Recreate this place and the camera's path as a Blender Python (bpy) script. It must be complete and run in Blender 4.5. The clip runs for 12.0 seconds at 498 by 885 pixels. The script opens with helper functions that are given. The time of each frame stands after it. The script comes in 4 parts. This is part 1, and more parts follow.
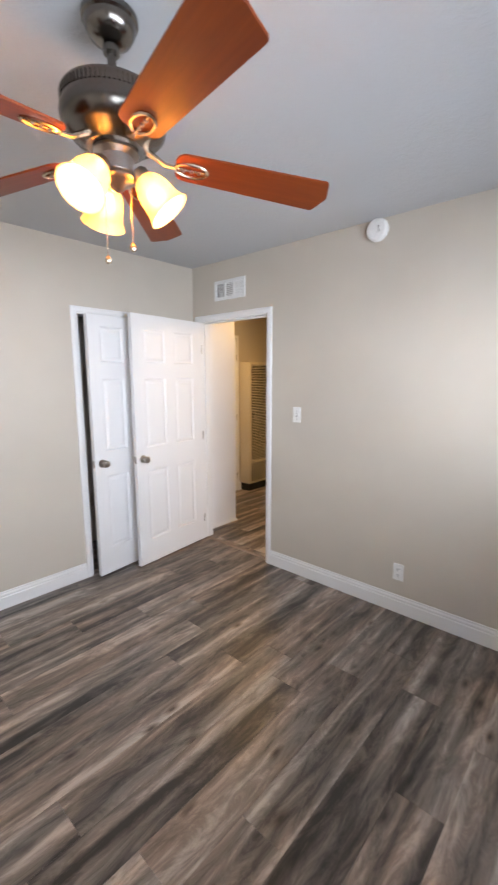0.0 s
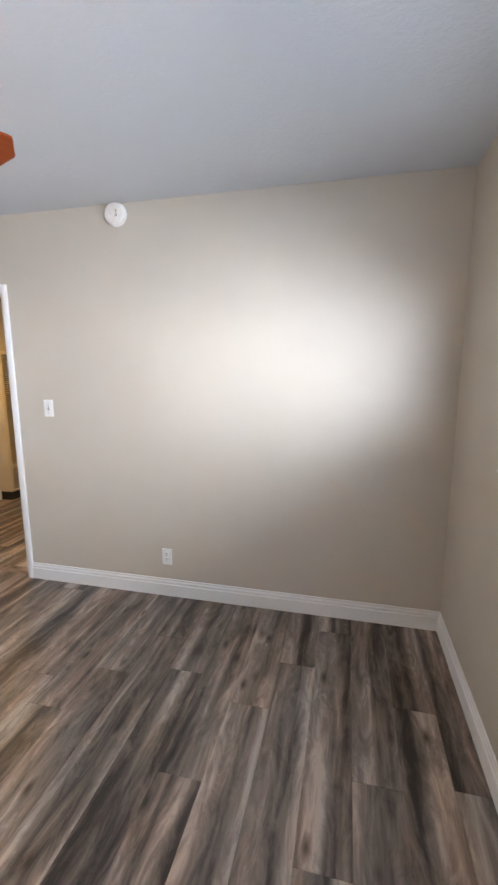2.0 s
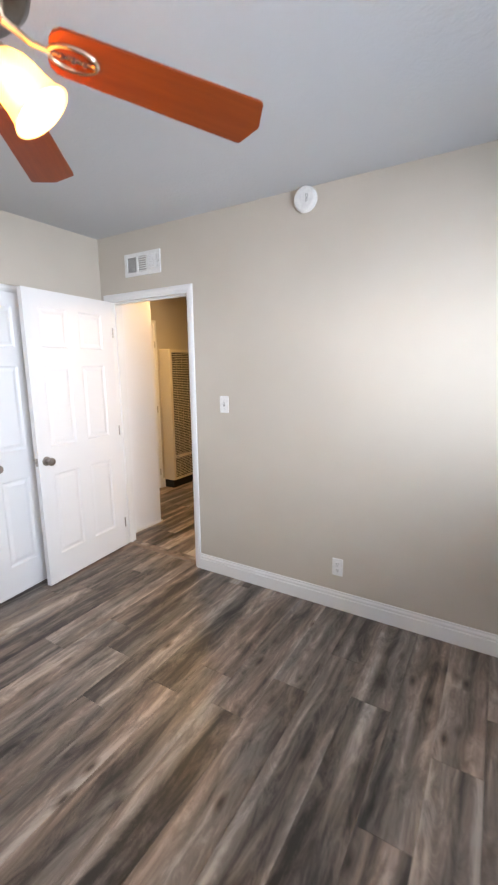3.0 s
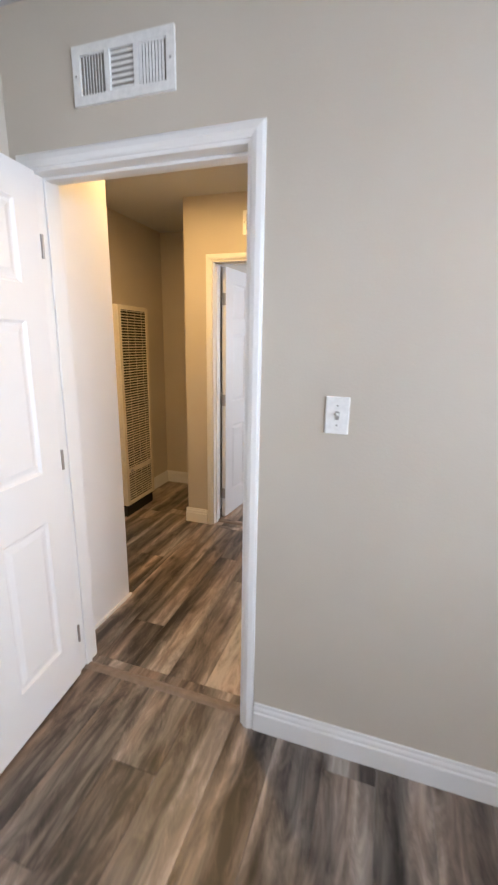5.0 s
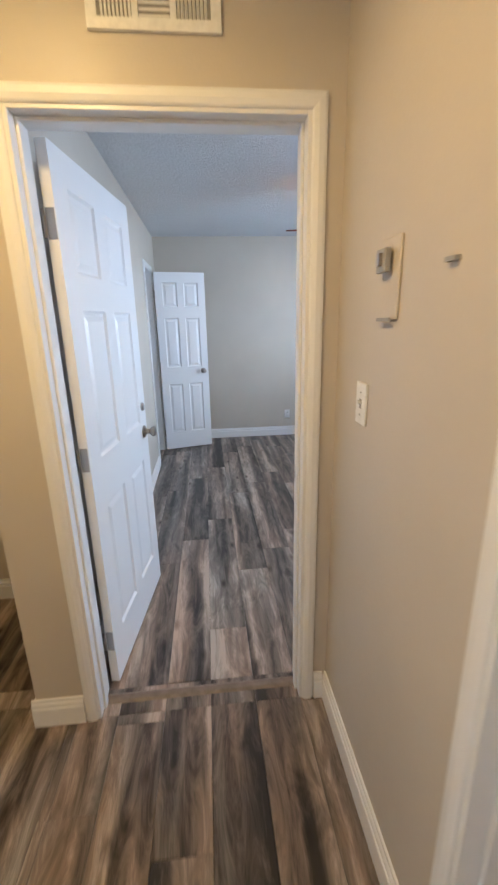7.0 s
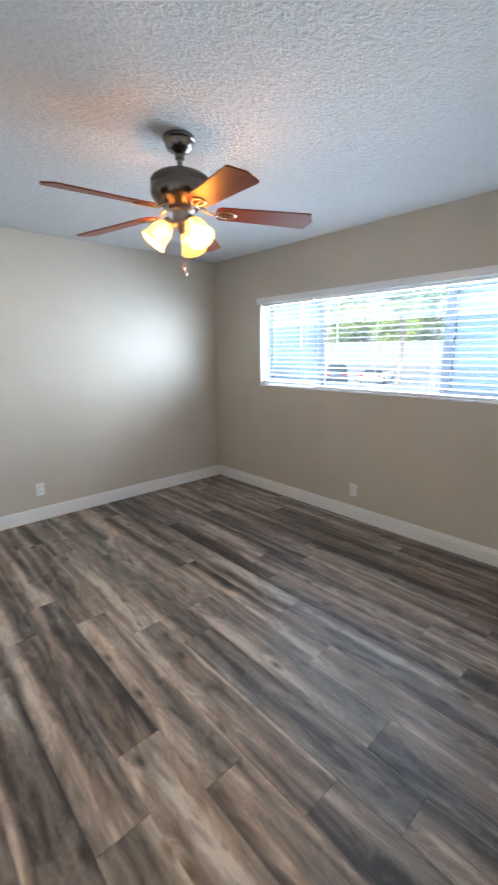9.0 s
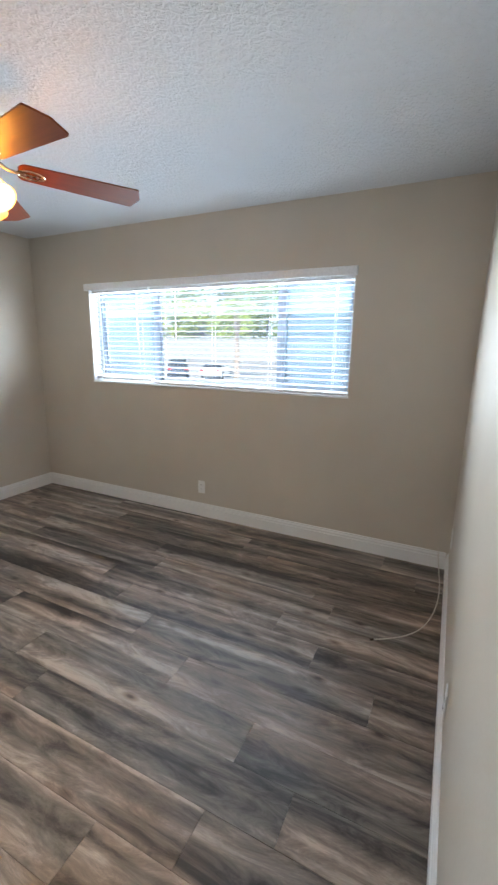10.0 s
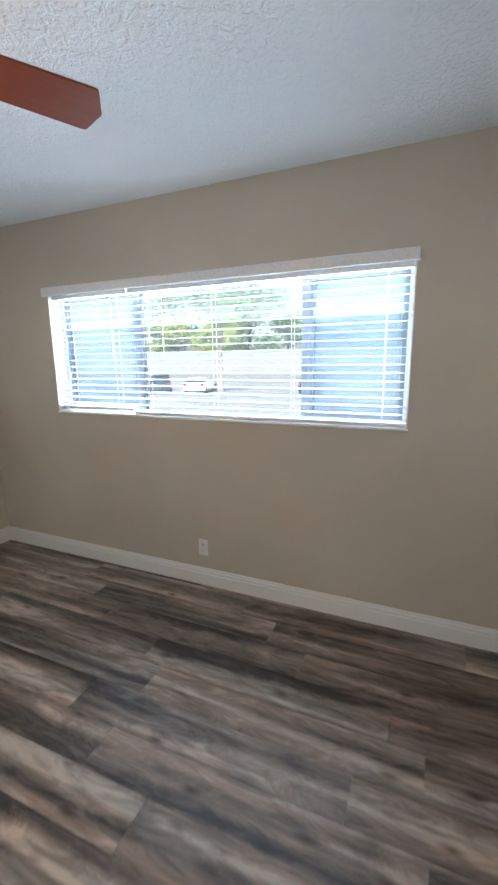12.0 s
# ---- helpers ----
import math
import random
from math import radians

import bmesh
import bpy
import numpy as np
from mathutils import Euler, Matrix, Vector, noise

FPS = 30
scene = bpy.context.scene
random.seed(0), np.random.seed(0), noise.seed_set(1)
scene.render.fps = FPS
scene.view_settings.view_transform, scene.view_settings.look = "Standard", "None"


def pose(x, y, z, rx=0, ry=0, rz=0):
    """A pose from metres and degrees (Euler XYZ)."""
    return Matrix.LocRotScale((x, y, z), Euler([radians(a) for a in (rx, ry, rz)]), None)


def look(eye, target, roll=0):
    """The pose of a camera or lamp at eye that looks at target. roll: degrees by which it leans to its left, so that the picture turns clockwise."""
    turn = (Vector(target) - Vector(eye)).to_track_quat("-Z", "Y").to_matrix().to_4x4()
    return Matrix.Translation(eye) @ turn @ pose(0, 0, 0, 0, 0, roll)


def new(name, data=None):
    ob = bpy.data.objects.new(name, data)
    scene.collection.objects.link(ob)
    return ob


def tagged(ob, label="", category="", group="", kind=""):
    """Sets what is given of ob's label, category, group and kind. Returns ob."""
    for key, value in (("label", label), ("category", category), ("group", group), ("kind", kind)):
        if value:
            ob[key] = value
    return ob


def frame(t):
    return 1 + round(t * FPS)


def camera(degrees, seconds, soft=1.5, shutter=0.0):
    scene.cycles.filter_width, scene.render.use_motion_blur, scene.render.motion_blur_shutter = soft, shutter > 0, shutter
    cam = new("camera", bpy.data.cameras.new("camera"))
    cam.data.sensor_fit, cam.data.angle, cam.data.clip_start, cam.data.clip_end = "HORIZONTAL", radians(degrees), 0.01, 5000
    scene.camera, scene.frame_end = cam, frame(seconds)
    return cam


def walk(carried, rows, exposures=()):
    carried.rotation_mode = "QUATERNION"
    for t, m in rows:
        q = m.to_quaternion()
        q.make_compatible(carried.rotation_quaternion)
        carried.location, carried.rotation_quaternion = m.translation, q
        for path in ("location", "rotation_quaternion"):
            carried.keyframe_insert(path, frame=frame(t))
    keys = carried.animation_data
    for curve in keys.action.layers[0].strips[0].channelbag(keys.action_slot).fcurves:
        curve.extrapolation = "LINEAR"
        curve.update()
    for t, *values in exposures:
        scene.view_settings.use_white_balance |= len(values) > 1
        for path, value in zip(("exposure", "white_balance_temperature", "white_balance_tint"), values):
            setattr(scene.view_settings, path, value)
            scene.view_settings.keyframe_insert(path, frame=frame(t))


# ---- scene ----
cam = camera(62.1, 12.0, 2.3, 0.3)
PATH = [
    (0, (-0.029, 0.032, 1.557), (-1.349, 1.501, 1.243), -0.1),
    (0.5, (0.013, 0.071, 1.564), (-1.001, 1.761, 1.228), 0.0),
    (1, (0.071, 0.117, 1.56), (-0.58, 1.974, 1.2), 0.3),
    (1.5, (0.169, 0.178, 1.522), (-0.215, 2.109, 1.168), -0.0),
    (2, (0.143, 0.165, 1.521), (-0.315, 2.082, 1.18), -0.1),
    (2.5, (0.016, 0.129, 1.525), (-0.747, 1.946, 1.187), 0.1),
    (3, (-0.224, 0.248, 1.522), (-1.246, 1.93, 1.164), -0.6),
    (3.5, (-0.554, 0.428, 1.493), (-1.518, 2.135, 1.096), -0.1),
    (3.7, (-0.67, 0.499, 1.486), (-1.583, 2.229, 1.071), 0.3),
    (5.3, (-1.898, 1.546, 1.488), (-2.464, 3.4, 0.999), 0.3),
    (5.5, (-1.994, 1.693, 1.481), (-2.544, 3.547, 0.97), -0.5),
    (6, (-2.273, 2.091, 1.498), (-2.577, 3.996, 0.967), 0.8),
    (6.5, (-2.416, 2.439, 1.527), (-2.37, 4.365, 0.99), 1.8),
    (6.7, (-2.46, 2.643, 1.505), (-2.338, 4.558, 0.943), 0.3),
    (8.3, (-2.521, 4.039, 1.479), (-1.963, 5.89, 0.968), -2.3),
    (8.5, (-2.504, 4.177, 1.461), (-1.706, 5.948, 0.988), -1.5),
    (9, (-2.462, 4.418, 1.498), (-1.145, 5.86, 1.065), -0.5),
    (9.5, (-2.37, 4.497, 1.49), (-0.771, 5.616, 1.056), -0.1),
    (10, (-2.329, 4.51, 1.492), (-0.578, 5.361, 1.036), 0.8),
    (10.5, (-2.312, 4.538, 1.477), (-0.509, 5.264, 1.007), 1.2),
    (11, (-2.164, 4.697, 1.47), (-0.422, 5.557, 0.992), -1.8),
    (11.5, (-1.94, 4.858, 1.469), (-0.159, 5.642, 1.005), -1.8),
    (12, (-1.633, 5.066, 1.514), (0.161, 5.855, 1.115), -0.8),
]

walk(cam, [(t, look(eye, target, roll)) for t, eye, target, roll in PATH], exposures=[(0.0, 0.98, 6600, 18), (1.5, 1.16, 6550, 18), (3.7, 1.18, 6480, 17), (5.3, 1.12, 6300, 17), (5.9, 1.14, 6250, 17), (6.7, 1.12, 5450, 13), (8.3, 1.36, 5560, 8), (9.5, 1.22, 6330, 10), (12.0, 1.22, 6270, 9)])

# ---- the plan, in metres ----
W1, E1, S1, N1, C1 = -3.02, 0.72, -1.19, 2.60, 2.514         # first bedroom: west, east, south, north, ceiling
HS, HN, CH = 2.72, 4.272, 2.475                                 # hall: south face, north face, ceiling
HL, HR, HC = -3.06, -2.07, 3.185                               # hall: left wall, right wall, corner where it widens
XW, YN = -3.88, 5.12                                           # heater nook: west wall, north wall
W2, E2, S2, N2, C2 = -3.06, 0.615, 4.40, 8.335, 2.465            # second bedroom
BW, BE = -1.95, 0.35                                           # bathroom: west and east
D1, D2 = (-2.945, -2.131), (-2.987, -2.163)                   # room doors, along x
BD = (2.76, 3.44)                                              # bathroom door, along y
CL1, CL2, CL3 = (1.49, 2.24), (7.33, 7.89), (5.56, 6.315)       # closet doors, along y
DH, DHC = 2.052, 2.025                                         # heads of room doors and of the first closet
WIN1, WIN2 = (-0.54, 1.89), (5.165, 7.60)
WZ = (1.14, 1.985)
GROUND = -1.25

# ---- world, sun, large lights ----
SUN_EL, SUN_AZ = 52.0, 250.0
world = bpy.data.worlds.new("world")
scene.world = world
world.use_nodes = True
_n = world.node_tree.nodes
sky = _n.new("ShaderNodeTexSky")
sky.sky_type, sky.sun_disc = "NISHITA", False
sky.sun_elevation, sky.sun_rotation = radians(SUN_EL), radians(SUN_AZ)
sky.air_density, sky.dust_density = 1.0, 2.5
world.node_tree.links.new(sky.outputs[0], _n["Background"].inputs[0])
_n["Background"].inputs[1].default_value = 0.15
sun = new("sun", bpy.data.lights.new("sun", "SUN"))
sun.data.energy, sun.data.angle, sun.data.color = 4.8, radians(0.6), (1.0, 0.95, 0.88)
_a, _e = radians(SUN_AZ), radians(SUN_EL)
sun.matrix_world = look((40 * math.sin(_a) * math.cos(_e), 40 * math.cos(_a) * math.cos(_e), 40 * math.sin(_e)), (0, 0, 0))


def area_lamp(name, at, to, wide, high, watts, color=(1, 1, 1), shape="RECTANGLE"):
    lamp = new(name, bpy.data.lights.new(name, "AREA"))
    lamp.data.shape, lamp.data.size, lamp.data.size_y = shape, wide, high
    lamp.data.energy, lamp.data.color = watts, color
    lamp.matrix_world = look(at, to)
    return lamp


def bulb_lamp(name, at, watts, color, radius=0.03):
    lamp = new(name, bpy.data.lights.new(name, "POINT"))
    lamp.data.energy, lamp.data.color, lamp.data.shadow_soft_size = watts, color, radius
    lamp.location = at
    return lamp


SKYLIGHT = (0.78, 0.90, 1.0)
WARM = (1.0, 0.71, 0.36)
WZM = (WZ[0] + WZ[1]) / 2
for _lo, _hi, _x, _w in ((*WIN1, E1, 70), (*WIN2, E2, 54)):
    area_lamp("window_light", (_x + 0.090, (_lo + _hi) / 2, WZM), (_x - 1, (_lo + _hi) / 2, WZM), _hi - _lo - 0.1, WZ[1] - WZ[0] - 0.08, _w * 1.04, SKYLIGHT)
    area_lamp("window_light", (_x - 0.006, (_lo + _hi) / 2, WZM), (_x - 1, (_lo + _hi) / 2, WZM + 0.75), _hi - _lo - 0.1, WZ[1] - WZ[0] - 0.08, _w * 0.12, SKYLIGHT)
area_lamp("hall_lamp", (-2.95, 3.48, CH - 0.035), (-2.95, 3.48, 0), 0.17, 0.17, 9.0, (1.0, 0.62, 0.21), "DISK")
bulb_lamp("bath_lamp", (-1.05, 4.02, 2.10), 22.0, (1.0, 0.72, 0.40), 0.06)


# ---- materials ----
def material(name):
    m = bpy.data.materials.new(name)
    m.use_nodes = True
    nt = m.node_tree
    return m, nt, nt.nodes["Principled BSDF"]


def node(nt, kind, ins=None, **props):
    n = nt.nodes.new(kind)
    for k, v in props.items():
        if k == "operation":
            n.operation = v
        elif k == "blend_type":
            n.blend_type = v
        elif k == "data_type":
            n.data_type = v
        elif k == "feature":
            n.feature = v
    for k, v in (ins or {}).items():
        if isinstance(v, bpy.types.NodeSocket):
            nt.links.new(v, n.inputs[k])
        else:
            n.inputs[k].default_value = v
    return n


def ramp(nt, fac, stops):
    r = nt.nodes.new("ShaderNodeValToRGB")
    nt.links.new(fac, r.inputs[0])
    el = r.color_ramp.elements
    while len(el) < len(stops):
        el.new(0.5)
    for e, (p, c) in zip(el, stops):
        e.position, e.color = p, (*c, 1) if len(c) == 3 else c
    return r.outputs[0]


def noise_tex(nt, vec, scale, detail=4, rough=0.55, distort=0.0):
    n = node(nt, "ShaderNodeTexNoise", {"Scale": scale, "Detail": detail, "Roughness": rough, "Distortion": distort})
    nt.links.new(vec, n.inputs["Vector"])
    return n.outputs[0]


def bump(nt, b, height, strength, distance=0.002):
    n = node(nt, "ShaderNodeBump", {"Strength": strength, "Distance": distance, "Height": height})
    nt.links.new(n.outputs[0], b.inputs["Normal"])


def coords(nt, which="Object"):
    return nt.nodes.new("ShaderNodeTexCoord").outputs[which]


def position(nt):
    return nt.nodes.new("ShaderNodeNewGeometry").outputs["Position"]


def painted(name, color, rough=0.5, grain=90.0, relief=0.25, vary=0.05, spec=0.4):
    """Paint with roller grain and faint large patches."""
    m, nt, b = material(name)
    p = position(nt)
    big = noise_tex(nt, p, 1.3, 3)
    lo, hi = [tuple(c * k for c in color) for k in (1 - vary, 1 + vary)]
    nt.links.new(ramp(nt, big, [(0.3, lo), (0.7, hi)]), b.inputs["Base Color"])
    fine = noise_tex(nt, p, grain, 3)
    bump(nt, b, fine, relief, 0.0015)
    r = node(nt, "ShaderNodeMapRange", {0: fine, 1: 0.3, 2: 0.7, 3: rough - 0.05, 4: rough + 0.06})
    nt.links.new(r.outputs[0], b.inputs["Roughness"])
    b.inputs["Specular IOR Level"].default_value = spec
    return m


def plain(name, color, rough=0.5, metal=0.0, relief=0.0, grain=60.0):
    m, nt, b = material(name)
    f = noise_tex(nt, coords(nt), grain, 3)
    lo, hi = [tuple(min(1, c * k) for c in color) for k in (0.93, 1.06)]
    nt.links.new(ramp(nt, f, [(0.3, lo), (0.7, hi)]), b.inputs["Base Color"])
    b.inputs["Roughness"].default_value, b.inputs["Metallic"].default_value = rough, metal
    if relief:
        bump(nt, b, f, relief, 0.001)
    return m


WALL = painted("greige_wall_paint", (0.56, 0.508, 0.433), 0.42, 110, 0.35)
TRIM = painted("white_trim_paint", (0.80, 0.80, 0.79), 0.36, 45, 0.04, 0.02, 0.5)
DOORW = painted("white_door_paint", (0.82, 0.82, 0.82), 0.36, 160, 0.15, 0.015, 0.5)
PANELW = painted("white_panel_paint", (0.83, 0.83, 0.83), 0.35, 60, 0.1, 0.02, 0.5)
PLATE = plain("white_plastic", (0.80, 0.80, 0.78), 0.3)
ALMOND = plain("almond_plastic", (0.60, 0.55, 0.48), 0.35)
GREYP = plain("grey_plastic", (0.30, 0.29, 0.27), 0.4)
DARK = plain("dark_slot", (0.015, 0.015, 0.015), 0.8)
NICKEL = plain("brushed_nickel", (0.42, 0.39, 0.36), 0.28, 1.0, 0.08, 200)
CANOPYM = plain("smoked_nickel", (0.20, 0.185, 0.17), 0.22, 1.0, 0.05, 150)
PEWTER = plain("dark_pewter", (0.16, 0.145, 0.13), 0.26, 1.0, 0.05, 120)
BRASS = plain("warm_nickel", (0.62, 0.52, 0.40), 0.25, 1.0)
CREAM = plain("cream_enamel", (0.68, 0.62, 0.50), 0.35, 0.0, 0.05)
VANITYM = plain("grey_cabinet_paint", (0.115, 0.11, 0.115), 0.4, 0.0, 0.05)
MARBLE = plain("white_cultured_marble", (0.83, 0.82, 0.80), 0.15, 0.0, 0.0, 6)
CABLEM = plain("white_cable_jacket", (0.62, 0.58, 0.52), 0.45)
VINYL = plain("white_vinyl", (0.78, 0.79, 0.80), 0.35)
BARGREY = plain("grey_window_bars", (0.21, 0.235, 0.27), 0.4, 0.0)


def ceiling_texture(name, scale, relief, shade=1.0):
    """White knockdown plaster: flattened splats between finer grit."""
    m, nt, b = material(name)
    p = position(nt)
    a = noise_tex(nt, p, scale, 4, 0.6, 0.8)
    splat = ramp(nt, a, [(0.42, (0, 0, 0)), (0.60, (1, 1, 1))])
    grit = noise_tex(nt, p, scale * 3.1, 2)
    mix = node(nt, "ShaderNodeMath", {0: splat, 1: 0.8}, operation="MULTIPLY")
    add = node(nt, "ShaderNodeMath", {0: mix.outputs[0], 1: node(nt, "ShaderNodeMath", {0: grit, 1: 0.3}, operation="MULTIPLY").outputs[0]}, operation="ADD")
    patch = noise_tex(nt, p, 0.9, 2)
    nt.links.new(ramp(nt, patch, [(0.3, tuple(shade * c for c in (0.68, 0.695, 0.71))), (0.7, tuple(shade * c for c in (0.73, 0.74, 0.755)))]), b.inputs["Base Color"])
    b.inputs["Roughness"].default_value = 0.85
    bump(nt, b, add.outputs[0], relief, 0.006)
    return m


def plank_wood():
    """Grey-brown printed oak: long streaks, dark heart bands, sparse knots; each plank its own cut."""
    m, nt, b = material("weathered_oak_plank")
    obj = coords(nt)
    rnd = nt.nodes.new("ShaderNodeObjectInfo").outputs["Random"]
    off = node(nt, "ShaderNodeMath", {0: rnd, 1: 97.0}, operation="MULTIPLY").outputs[0]
    cmb = node(nt, "ShaderNodeCombineXYZ", {"X": off, "Y": off, "Z": off}).outputs[0]
    vec = node(nt, "ShaderNodeVectorMath", {0: obj, 1: cmb}, operation="ADD").outputs[0]
    lo = node(nt, "ShaderNodeVectorMath", {0: vec, 1: (5.0, 2.6, 1.0)}, operation="MULTIPLY").outputs[0]
    wav = node(nt, "ShaderNodeMapRange", {0: noise_tex(nt, lo, 1.0, 2, 0.5), 1: 0.0, 2: 1.0, 3: -0.020, 4: 0.020}).outputs[0]
    sway = node(nt, "ShaderNodeCombineXYZ", {"X": wav}).outputs[0]
    vec2 = node(nt, "ShaderNodeVectorMath", {0: vec, 1: sway}, operation="ADD").outputs[0]
    st = node(nt, "ShaderNodeVectorMath", {0: vec2, 1: (12.0, 0.55, 1.0)}, operation="MULTIPLY").outputs[0]
    band = noise_tex(nt, st, 1.0, 3, 0.45, 0.35)
    fi = node(nt, "ShaderNodeVectorMath", {0: vec2, 1: (120.0, 5.0, 1.0)}, operation="MULTIPLY").outputs[0]
    fibre = noise_tex(nt, fi, 1.0, 5, 0.65, 0.2)
    bl = node(nt, "ShaderNodeVectorMath", {0: vec, 1: (17.0, 3.4, 1.0)}, operation="MULTIPLY").outputs[0]
    blot = noise_tex(nt, bl, 1.0, 8, 0.74, 1.0)
    tone = node(nt, "ShaderNodeMapRange", {0: rnd, 1: 0.0, 2: 1.0, 3: -0.07, 4: 0.07}).outputs[0]
    s0 = node(nt, "ShaderNodeMapRange", {0: band, 1: 0.31, 2: 0.69, 3: 0.03, 4: 0.93}).outputs[0]
    s1 = node(nt, "ShaderNodeMath", {0: s0, 1: tone}, operation="ADD").outputs[0]
    f2 = node(nt, "ShaderNodeMapRange", {0: fibre, 1: 0.2, 2: 0.8, 3: -0.07, 4: 0.07}).outputs[0]
    s2 = node(nt, "ShaderNodeMath", {0: s1, 1: f2}, operation="ADD").outputs[0]
    b2 = node(nt, "ShaderNodeMapRange", {0: blot, 1: 0.2, 2: 0.8, 3: -0.54, 4: 0.52}).outputs[0]
    s3 = node(nt, "ShaderNodeMath", {0: s2, 1: b2}, operation="ADD").outputs[0]
    col = ramp(nt, s3, [(0.0, (0.017, 0.014, 0.013)), (0.18, (0.056, 0.048, 0.043)), (0.42, (0.138, 0.121, 0.108)), (0.66, (0.225, 0.199, 0.178)), (1.0, (0.46, 0.415, 0.375))])
    warmn = node(nt, "ShaderNodeVectorMath", {0: vec, 1: (7.0, 0.8, 3.0)}, operation="MULTIPLY").outputs[0]
    wn = noise_tex(nt, warmn, 1.0, 2)
    tint = ramp(nt, wn, [(0.35, (0.985, 0.985, 0.975)), (0.65, (1.15, 0.975, 0.86))])
    mul = node(nt, "ShaderNodeMix", {0: 1.0, 6: col, 7: tint}, data_type="RGBA", blend_type="MULTIPLY").outputs[2]
    kv = node(nt, "ShaderNodeVectorMath", {0: vec, 1: (9.0, 3.6, 1.0)}, operation="MULTIPLY").outputs[0]
    vor = node(nt, "ShaderNodeTexVoronoi", {"Vector": kv, "Scale": 1.0, "Randomness": 1.0})
    kn = ramp(nt, vor.outputs["Distance"], [(0.04, (0.16, 0.13, 0.11)), (0.09, (0.50, 0.45, 0.41)), (0.20, (1, 1, 1))])
    fin = node(nt, "ShaderNodeMix", {0: 1.0, 6: mul, 7: kn}, data_type="RGBA", blend_type="MULTIPLY").outputs[2]
    nt.links.new(fin, b.inputs["Base Color"])
    rr = node(nt, "ShaderNodeMapRange", {0: fibre, 1: 0.2, 2: 0.8, 3: 0.36, 4: 0.50})
    nt.links.new(rr.outputs[0], b.inputs["Roughness"])
    b.inputs["Coat Weight"].default_value, b.inputs["Coat Roughness"].default_value = 0.22, 0.36
    bump(nt, b, fibre, 0.18, 0.0012)
    return m


def blade_wood():
    m, nt, b = material("cherry_blade_veneer")
    v = node(nt, "ShaderNodeVectorMath", {0: coords(nt), 1: (4.0, 60.0, 10.0)}, operation="MULTIPLY").outputs[0]
    g = noise_tex(nt, v, 1.0, 4, 0.6, 0.3)
    nt.links.new(ramp(nt, g, [(0.3, (0.155, 0.026, 0.004)), (0.7, (0.195, 0.037, 0.005))]), b.inputs["Base Color"])
    b.inputs["Roughness"].default_value = 0.45
    b.inputs["Specular IOR Level"].default_value = 0.22
    b.inputs["Coat Weight"].default_value = 0.12
    b.inputs["Coat Roughness"].default_value = 0.38
    return m


def glowing_glass(name, color, strength, body=(0.95, 0.85, 0.65), through_part=0.0):
    """Lit frosted glass; a part of the lamp's light goes straight through it."""
    m, nt, b = material(name)
    b.inputs["Base Color"].default_value = (*body, 1)
    b.inputs["Roughness"].default_value = 0.35
    b.inputs["Emission Color"].default_value = (*color, 1)
    n = noise_tex(nt, coords(nt), 30, 2)
    r = node(nt, "ShaderNodeMapRange", {0: n, 1: 0.3, 2: 0.7, 3: strength * 0.85, 4: strength * 1.1})
    nt.links.new(r.outputs[0], b.inputs["Emission Strength"])
    if through_part:
        tr = node(nt, "ShaderNodeBsdfTransparent", {"Color": (*body, 1)})
        mx = node(nt, "ShaderNodeMixShader", {0: through_part, 1: b.outputs[0], 2: tr.outputs[0]})
        nt.links.new(mx.outputs[0], nt.nodes["Material Output"].inputs[0])
    return m


def clear_glass(name="window_glass", tint=(0.95, 0.98, 0.98)):
    m, nt, b = material(name)
    out = nt.nodes["Material Output"]
    tr = node(nt, "ShaderNodeBsdfTransparent", {"Color": (*tint, 1)})
    gl = node(nt, "ShaderNodeBsdfGlossy", {"Roughness": 0.02})
    mx = node(nt, "ShaderNodeMixShader", {0: 0.04, 1: tr.outputs[0], 2: gl.outputs[0]})
    # Translucent share mixed into the panes as the glare veiling the bright view.
    glare_veil = node(nt, "ShaderNodeBsdfTranslucent", {"Color": (0.92, 0.96, 1.0, 1)})
    haze_noise = noise_tex(nt, position(nt), 3.0, 3)
    haze_fac = node(nt, "ShaderNodeMapRange", {0: haze_noise, 1: 0.3, 2: 0.7, 3: 0.11, 4: 0.15})
    both = node(nt, "ShaderNodeMixShader", {0: haze_fac.outputs[0], 1: mx.outputs[0], 2: glare_veil.outputs[0]})
    nt.links.new(both.outputs[0], out.inputs[0])
    return m


def screen_mesh():
    m, nt, b = material("insect_screen")
    out = nt.nodes["Material Output"]
    tr = node(nt, "ShaderNodeBsdfTransparent", {"Color": (0.80, 0.88, 0.95, 1)})
    # Mesh coloured paler and bluer than grey, to put haze over the side panes.
    df = node(nt, "ShaderNodeBsdfDiffuse", {"Color": (0.62, 0.68, 0.74, 1)})
    n = noise_tex(nt, position(nt), 300, 2)
    f = node(nt, "ShaderNodeMapRange", {0: n, 1: 0.3, 2: 0.7, 3: 0.34, 4: 0.44})
    mx = node(nt, "ShaderNodeMixShader", {0: f.outputs[0], 1: tr.outputs[0], 2: df.outputs[0]})
    nt.links.new(mx.outputs[0], out.inputs[0])
    return m


